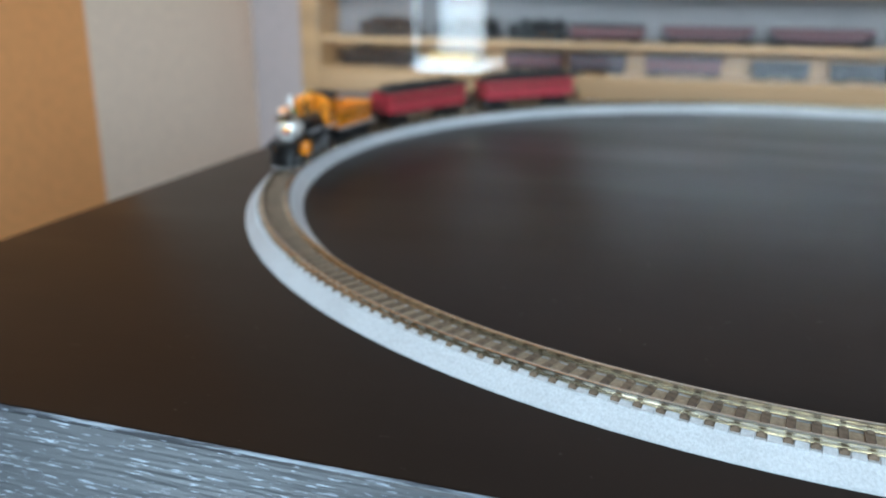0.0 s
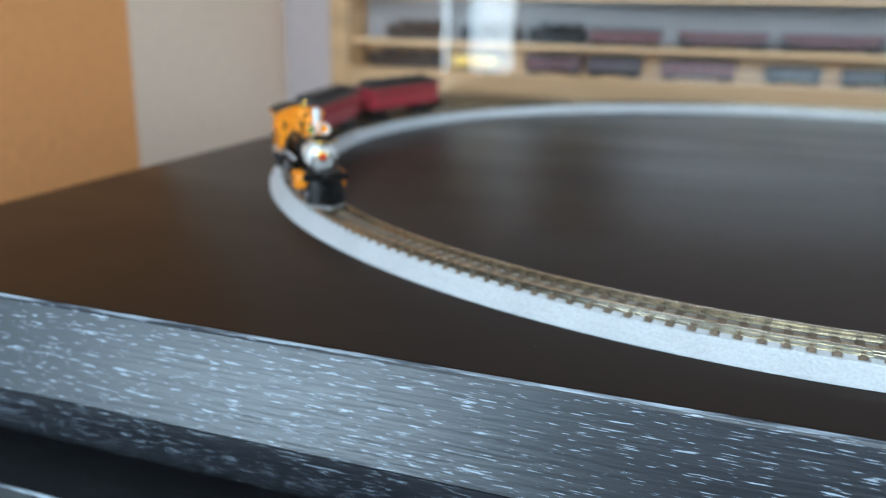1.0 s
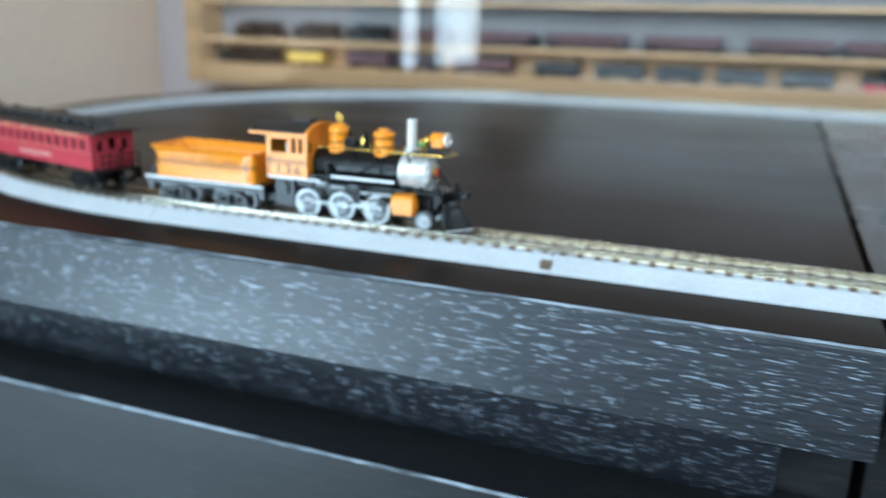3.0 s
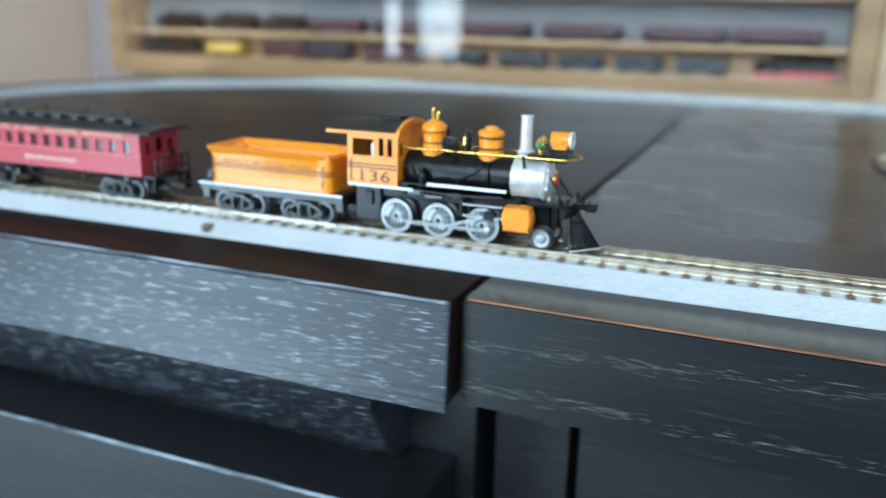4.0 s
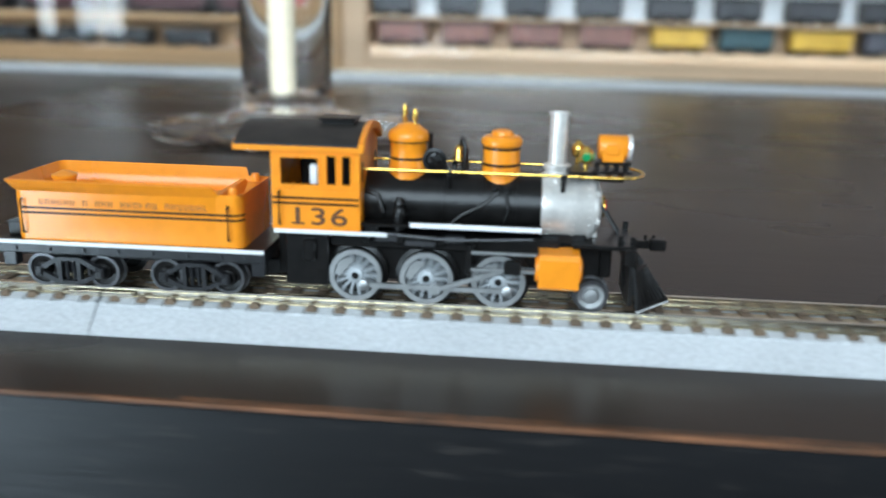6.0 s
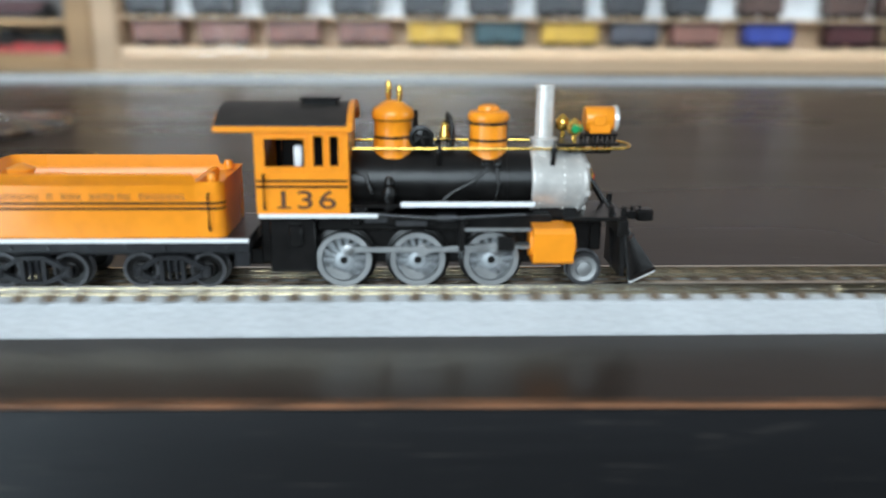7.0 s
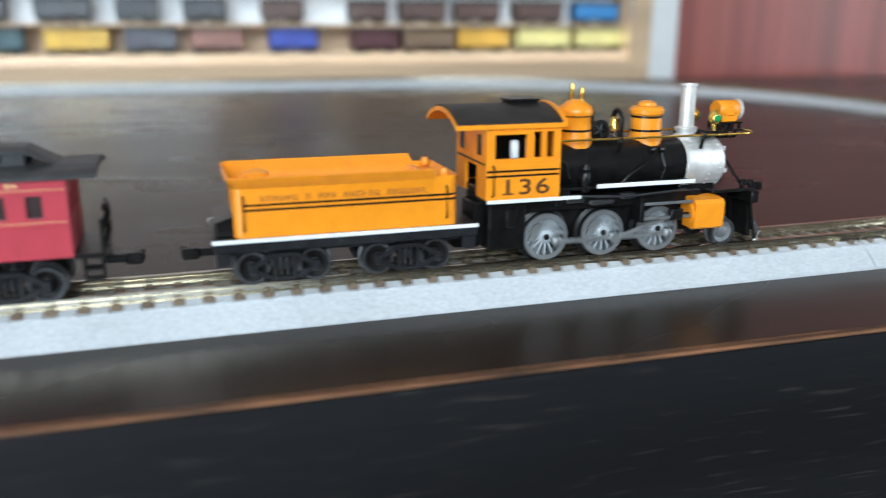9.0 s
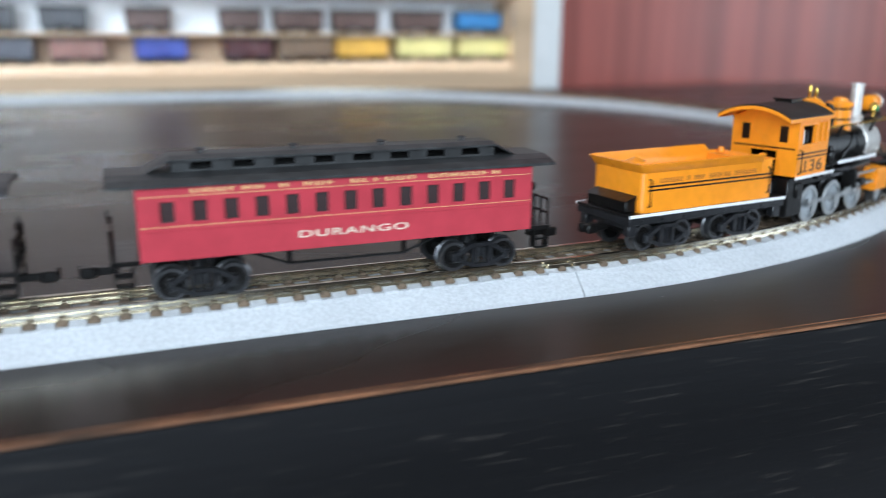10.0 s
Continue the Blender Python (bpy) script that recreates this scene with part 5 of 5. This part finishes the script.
    for y in (-6.2, 6.2):
        bm = bmesh.new()
        lathe(bm, [(0.8, 17.6), (0.8, 18.6), (0.6, 19.0), (0.0002, 19.1)], 14, "z", at=(17.6, y, 0))
        pm("filler", bm, M_ORANGE, T)
    for s in (-1, 1):
        bm = bmesh.new()
        y = s * 8.42
        for z in (14.55, 13.7):
            box(bm, -18.4, 18.1, y - 0.07, y + 0.07, z - 0.18, z + 0.18)
            for k in range(5):
                a0, a1 = radians(18 * k), radians(18 * (k + 1))
                p = [(18.1 + 1.63 * math.sin(a), s * (6.8 + 1.66 * math.cos(a))) for a in (a0, a1)]
                q = [bm.verts.new((x, yy, zz)) for x, yy in p for zz in (z - 0.18, z + 0.18)]
                bm.faces.new((q[0], q[1], q[3], q[2]))
        pm("lining", bm, M_BLACK, T, "black lining stripes", False)
        for x in (-18.2, 17.4):
            bm = bmesh.new()
            tube(bm, [(x, y, 10.2), (x, y + s * 0.6, 10.4), (x, y + s * 0.6, 15.9), (x, y, 16.1)], 0.2, 6)
            pm("grab_rail", bm, M_BLACK, T)
    letter_bars("letters", (6, 1, 3, 6, 7), -15.4, 14.2, -8.43, 15.1, 16.1, M_TENDERLET, T, "small dark lettering")
    bm = bmesh.new()
    box(bm, -22.6, -19.2, -6.4, 6.4, 8.9, 11.4, 0.2)
    prism(bm, [(-22.9, 11.4), (-19.2, 12.6), (-19.2, 11.4)], -6.6, 6.6)
    pm("tool_box", bm, M_BLACK, T)
    for x in (-11.6, 10.6):
        truck(T, x, 10.8, 3.0)
    coupler(T, -22.0, -1)
    bm = bmesh.new()
    box(bm, 22.0, 28.5, -0.9, 0.9, 4.0, 5.0, 0.2)
    pm("drawbar", bm, M_BLACK, T)
    return T



def build_coach():
    C = holder("coach", "dark red model passenger coach with grey clerestory roof", "model train", "coaches of the train")
    half = 36.6
    xs = [-31.74 + 5.29 * i for i in range(13)]
    holes = [(x - 1.2, x + 1.2, 14.5, 18.1) for x in xs]
    for s in (-1, 1):
        bm = bmesh.new()
        holed_wall(bm, -half, half, 7.9, 20.9, holes, min(s * 7.9, s * 8.6), max(s * 7.9, s * 8.6))
        side = pm("side_wall", bm, M_COACH, C, smooth=False)
        y = s * 8.62
        bm = bmesh.new()
        for z in (13.8, 19.0):
            box(bm, -half + 0.3, half - 0.3, y - 0.05, y + 0.05, z - 0.045, z + 0.045)
        pm("lining", bm, M_LETTER, side, "thin gold lining", False)
        bm = bmesh.new()
        box(bm, -half, half, y - 0.12, y + 0.12, 13.0, 13.5, 0.05)
        pm("belt_rail", bm, M_COACH, side)
        bm = bmesh.new()
        for x0, x1, z0, z1 in holes:
            for a, b, c, d in ((x0 - 0.3, x1 + 0.3, z0 - 0.3, z0), (x0 - 0.3, x1 + 0.3, z1, z1 + 0.3), (x0 - 0.3, x0, z0, z1), (x1, x1 + 0.3, z0, z1)):
                box(bm, a, b, y - 0.1, y + 0.1, c, d)
        pm("window_frames", bm, M_COACH, side, smooth=False)
        me = bpy.data.meshes.new("pane")
        bm = bmesh.new()
        box(bm, -0.0012, 0.0012, -0.00008, 0.00008, 0.0145, 0.0181)
        bm.to_mesh(me)
        bm.free()
        me.materials.append(M_PANE)
        for x in xs:
            p = new("pane", me)
            p.parent = side
            p.location = (x * 0.001, s * 0.0081, 0)
    letter_bars("letterboard", (6, 1, 3, 6, 7), -28, 30, -8.63, 19.45, 20.15, M_LETTER, C, "gold lettering along the top")
    lettering("name", "DURANGO", 1.8, 0.6, -8.64, 10.1, M_CREAM, C, "cream name on the side", 2.15, 0.02)
    for x0, x1 in ((-half, -half + 0.7), (half - 0.7, half)):
        bm = bmesh.new()
        for a, b in ((-7.9, -2.0), (2.0, 7.9)):
            c = (a + b) / 2
            box(bm, x0, x1, a, c - 1.1, 7.9, 20.9)
            box(bm, x0, x1, c + 1.1, b, 7.9, 20.9)
            box(bm, x0, x1, c - 1.1, c + 1.1, 7.9, 14.1)
            box(bm, x0, x1, c - 1.1, c + 1.1, 17.9, 20.9)
        box(bm, x0, x1, -2.0, 2.0, 18.6, 20.9)
        xm = (x0 + x1) / 2
        box(bm, xm - 0.2, xm + 0.2, -2.0, 2.0, 7.9, 14.6)
        box(bm, xm - 0.2, xm + 0.2, -2.0, -1.3, 14.6, 18.6)
        box(bm, xm - 0.2, xm + 0.2, 1.3, 2.0, 14.6, 18.6)
        pm("end_wall", bm, M_COACH, C, smooth=False)
    bm = bmesh.new()
    box(bm, -half + 0.7, half - 0.7, -7.9, 7.9, 8.0, 8.6)
    for i in range(10):
        x = -30 + i * 6.6
        for s in (-1, 1):
            box(bm, x, x + 1.2, s * 5.2 - 2.2, s * 5.2 + 2.2, 8.6, 14.0, 0.3)
    pm("floor_and_seats", bm, M_INSIDE, C)
    # roof with clerestory
    bm = bmesh.new()
    prism(bm, [(-9.4, 20.6), (-9.4, 21.1), (-7.5, 21.8), (-4.4, 22.3), (4.4, 22.3), (7.5, 21.8), (9.4, 21.1), (9.4, 20.6), (4.4, 21.5), (-4.4, 21.5)], -41.2, 41.2, axis="x")
    roof = pm("roof", bm, M_COACHROOF, C, "dark grey clerestory roof", smooth=False)
    bm = bmesh.new()
    cl = [(-27.2 + 7.25 * i, -27.2 + 7.25 * i + 3.7, 22.7, 23.9) for i in range(8)]
    for s in (-1, 1):
        holed_wall(bm, -30.4, 30.4, 22.2, 24.3, cl, min(s * 3.6, s * 4.1), max(s * 3.6, s * 4.1))
    pm("clerestory", bm, M_COACHROOF, roof, smooth=False)
    bm = bmesh.new()
    up = [(-4.7, 24.2), (-4.7, 24.5), (-2.5, 25.0), (2.5, 25.0), (4.7, 24.5), (4.7, 24.2)]
    a = [bm.verts.new((x, y, z)) for x in (-30.6, 30.6) for y, z in up]
    e = [bm.verts.new((x, y * 0.94, 22.0 + (z - 24.2) * 0.4)) for x in (-35.2, 35.2) for y, z in up]
    n = len(up)
    for k in range(n):
        k2 = (k + 1) % n
        bm.faces.new((a[k], a[k2], a[n + k2], a[n + k]))
        bm.faces.new((e[k], e[k2], a[k2], a[k]))
        bm.faces.new((a[n + k], a[n + k2], e[n + k2], e[n + k]))
    bm.faces.new(e[:n]); bm.faces.new(e[n:][::-1])
    bmesh.ops.recalc_face_normals(bm, faces=bm.faces)
    pm("clerestory_roof", bm, M_COACHROOF, roof, smooth=False)
    bm = bmesh.new()
    box(bm, -30, 30, -0.6, 0.6, 22.3, 24.1)
    pm("clerestory_inside", bm, M_BLACK, roof, smooth=False)
    for x in (-25, -8.4, 8.4, 25):
        bm = bmesh.new()
        lathe(bm, [(0.7, 24.8), (0.6, 25.4), (1.0, 25.6), (0.7, 25.9), (0.0002, 26.0)], 12, "z", at=(x, 0, 0))
        pm("roof_vent", bm, M_COACHROOF, roof)
    # platforms, steps and railings
    for s in (-1, 1):
        bm = bmesh.new()
        box(bm, min(s * half, s * 41.4), max(s * half, s * 41.4), -8.0, 8.0, 7.3, 8.2, 0.12)
        for y in (-7.2, 7.2):
            box(bm, min(s * 38, s * 40.8), max(s * 38, s * 40.8), y - 1.2, y + 1.2, 5.4, 5.8, 0.1)
            box(bm, min(s * 38.2, s * 40.6), max(s * 38.2, s * 40.6), y - 1.0, y + 1.0, 3.6, 4.0, 0.1)
            for x in (38.0, 40.8):
                box(bm, s * x - 0.2, s * x + 0.2, y - 0.9, y + 0.9, 3.7, 7.4)
        plat = pm("platform", bm, M_BLACK, C, smooth=False)
        for y in (-7.4, -4.4, -1.6, 1.6, 4.4, 7.4):
            bm = bmesh.new()
            tube(bm, [(s * 41.0, y, 8.0), (s * 41.0, y, 13.6)], 0.28, 6)
            pm("railing_post", bm, M_BLACK, plat)
        for a0, a1 in ((-7.4, -1.6), (1.6, 7.4)):
            for z in (13.4, 10.6):
                bm = bmesh.new()
                tube(bm, [(s * 41.0, a0, z), (s * 41.0, a1, z)], 0.28, 6)
                pm("railing_bar", bm, M_BLACK, plat)
        bm = bmesh.new()
        tube(bm, [(s * 41.0, 0, 8), (s * 41.0, 0, 14.6)], 0.35, 6)
        pm("brake_staff", bm, M_BLACK, plat)
        bm = bmesh.new()
        lathe(bm, [(0.9, s * 41.2), (0.9, s * 41.5)], 12, "x", at=(0, 0, 14.8))
        pm("brake_wheel", bm, M_BLACK, plat)
        coupler(C, s * 40.2, s)
    bm = bmesh.new()
    box(bm, -36, 36, -3.0, 3.0, 6.3, 8.0, 0.2)
    pm("underframe", bm, M_BLACK, C)
    for y in (-5.6, 5.6):
        bm = bmesh.new()
        tube(bm, [(-19, y, 7.8), (-11, y, 4.7), (11, y, 4.7), (19, y, 7.8)], 0.28, 6)
        for x in (-11, 11):
            box(bm, x - 0.4, x + 0.4, y - 0.4, y + 0.4, 4.7, 7.9)
        pm("truss_rod", bm, M_BLACK, C)
    for x in (-26.5, 26.5):
        truck(C, x, 10.6, 2.95)
    return C


M_PANE = material("dark_window_pane", (0.05, 0.035, 0.035), rough=0.12, vary=0.2)
locomotive, drivers, side_rods, main_rods, crossheads = build_locomotive()
tender = build_tender()
coach = build_coach()
coach_behind = copy_thing(coach, pose(0, 0, 0))

# distance run along the loop, in metres: at the middle driving axle
RUN = [(0, -0.8717), (0.5, -0.8069), (1, -0.7284), (1.5, -0.6467), (2, -0.5768), (2.5, -0.5028), (2.7, -0.4759), (3.8, -0.3231), (4, -0.2961), (4.5, -0.2304), (5, -0.1637),
       (5.5, -0.0938), (5.7, -0.0624), (6.8, 0.0652), (7, 0.0990), (7.5, 0.1576), (8, 0.2165), (8.5, 0.2952), (9, 0.3743), (9.5, 0.4473), (10, 0.5212)]


def run(t):
    """Smooth distance at t seconds."""
    k = 0
    while k < len(RUN) - 2 and t > RUN[k + 1][0]:
        k += 1
    (t0, a), (t1, b) = RUN[k], RUN[k + 1]
    p = RUN[k - 1] if k else (2 * t0 - t1, 2 * a - b)
    q = RUN[k + 2] if k + 2 < len(RUN) else (2 * t1 - t0, 2 * b - a)
    v0, v1 = (b - p[1]) / (t1 - p[0]), (q[1] - a) / (q[0] - t0)
    h, u = t1 - t0, (t - t0) / (t1 - t0)
    return (2 * u ** 3 - 3 * u * u + 1) * a + (u ** 3 - 2 * u * u + u) * h * v0 + (3 * u * u - 2 * u ** 3) * b + (u ** 3 - u * u) * h * v1


def on_track(s, reach):
    """Pose of a vehicle whose two bearings stand on the track."""
    ax, ay, _ = track_at(s - reach)
    bx, by, _ = track_at(s + reach)
    a = math.atan2(by - ay, bx - ax)
    return Matrix.Translation(((ax + bx) / 2, (ay + by) / 2, RAIL_Z)) @ Matrix.Rotation(a, 4, "Z")


def motions():
    ticks = [i / 10 for i in range(101)]
    for thing, back, reach in ((locomotive, 0.0, 0.012), (tender, 0.0503, 0.0112), (coach, 0.1318, 0.0265), (coach_behind, 0.2283, 0.0265)):
        walk(thing, [(t, on_track(run(t) - back, reach)) for t in ticks])
    fine = [i / FPS for i in range(10 * FPS + 1)]
    phase = 45 - math.degrees(run(8.5) / 0.00427)
    turn = {t: math.degrees(run(t) / 0.00427) + phase for t in fine}
    for x, w in zip((-0.0121, 0.0, 0.0121), drivers):
        walk(w, [(t, pose(x, 0, 0.0046, 0, turn[t], 0)) for t in fine])
    for s, rod in side_rods:
        lag = 0 if s < 0 else 90
        walk(rod, [(t, pose(0.0021 * math.cos(radians(turn[t] + lag)), 0, 0.0046 - 0.0021 * math.sin(radians(turn[t] + lag)))) for t in fine])
    for (s, rod), (_, head) in zip(main_rods, crossheads):
        lag = 0 if s < 0 else 90
        rows, slides = [], []
        for t in fine:
            px, pz = 0.0021 * math.cos(radians(turn[t] + lag)), 0.0046 - 0.0021 * math.sin(radians(turn[t] + lag))
            reach = math.sqrt(0.0135 ** 2 - (0.0076 - pz) ** 2)
            rows.append((t, pose(px, 0, pz, 0, -math.degrees(math.atan2(0.0076 - pz, reach)), 0)))
            slides.append((t, pose(px + reach, 0, 0.0076)))
        walk(rod, rows)
        walk(head, slides)


motions()
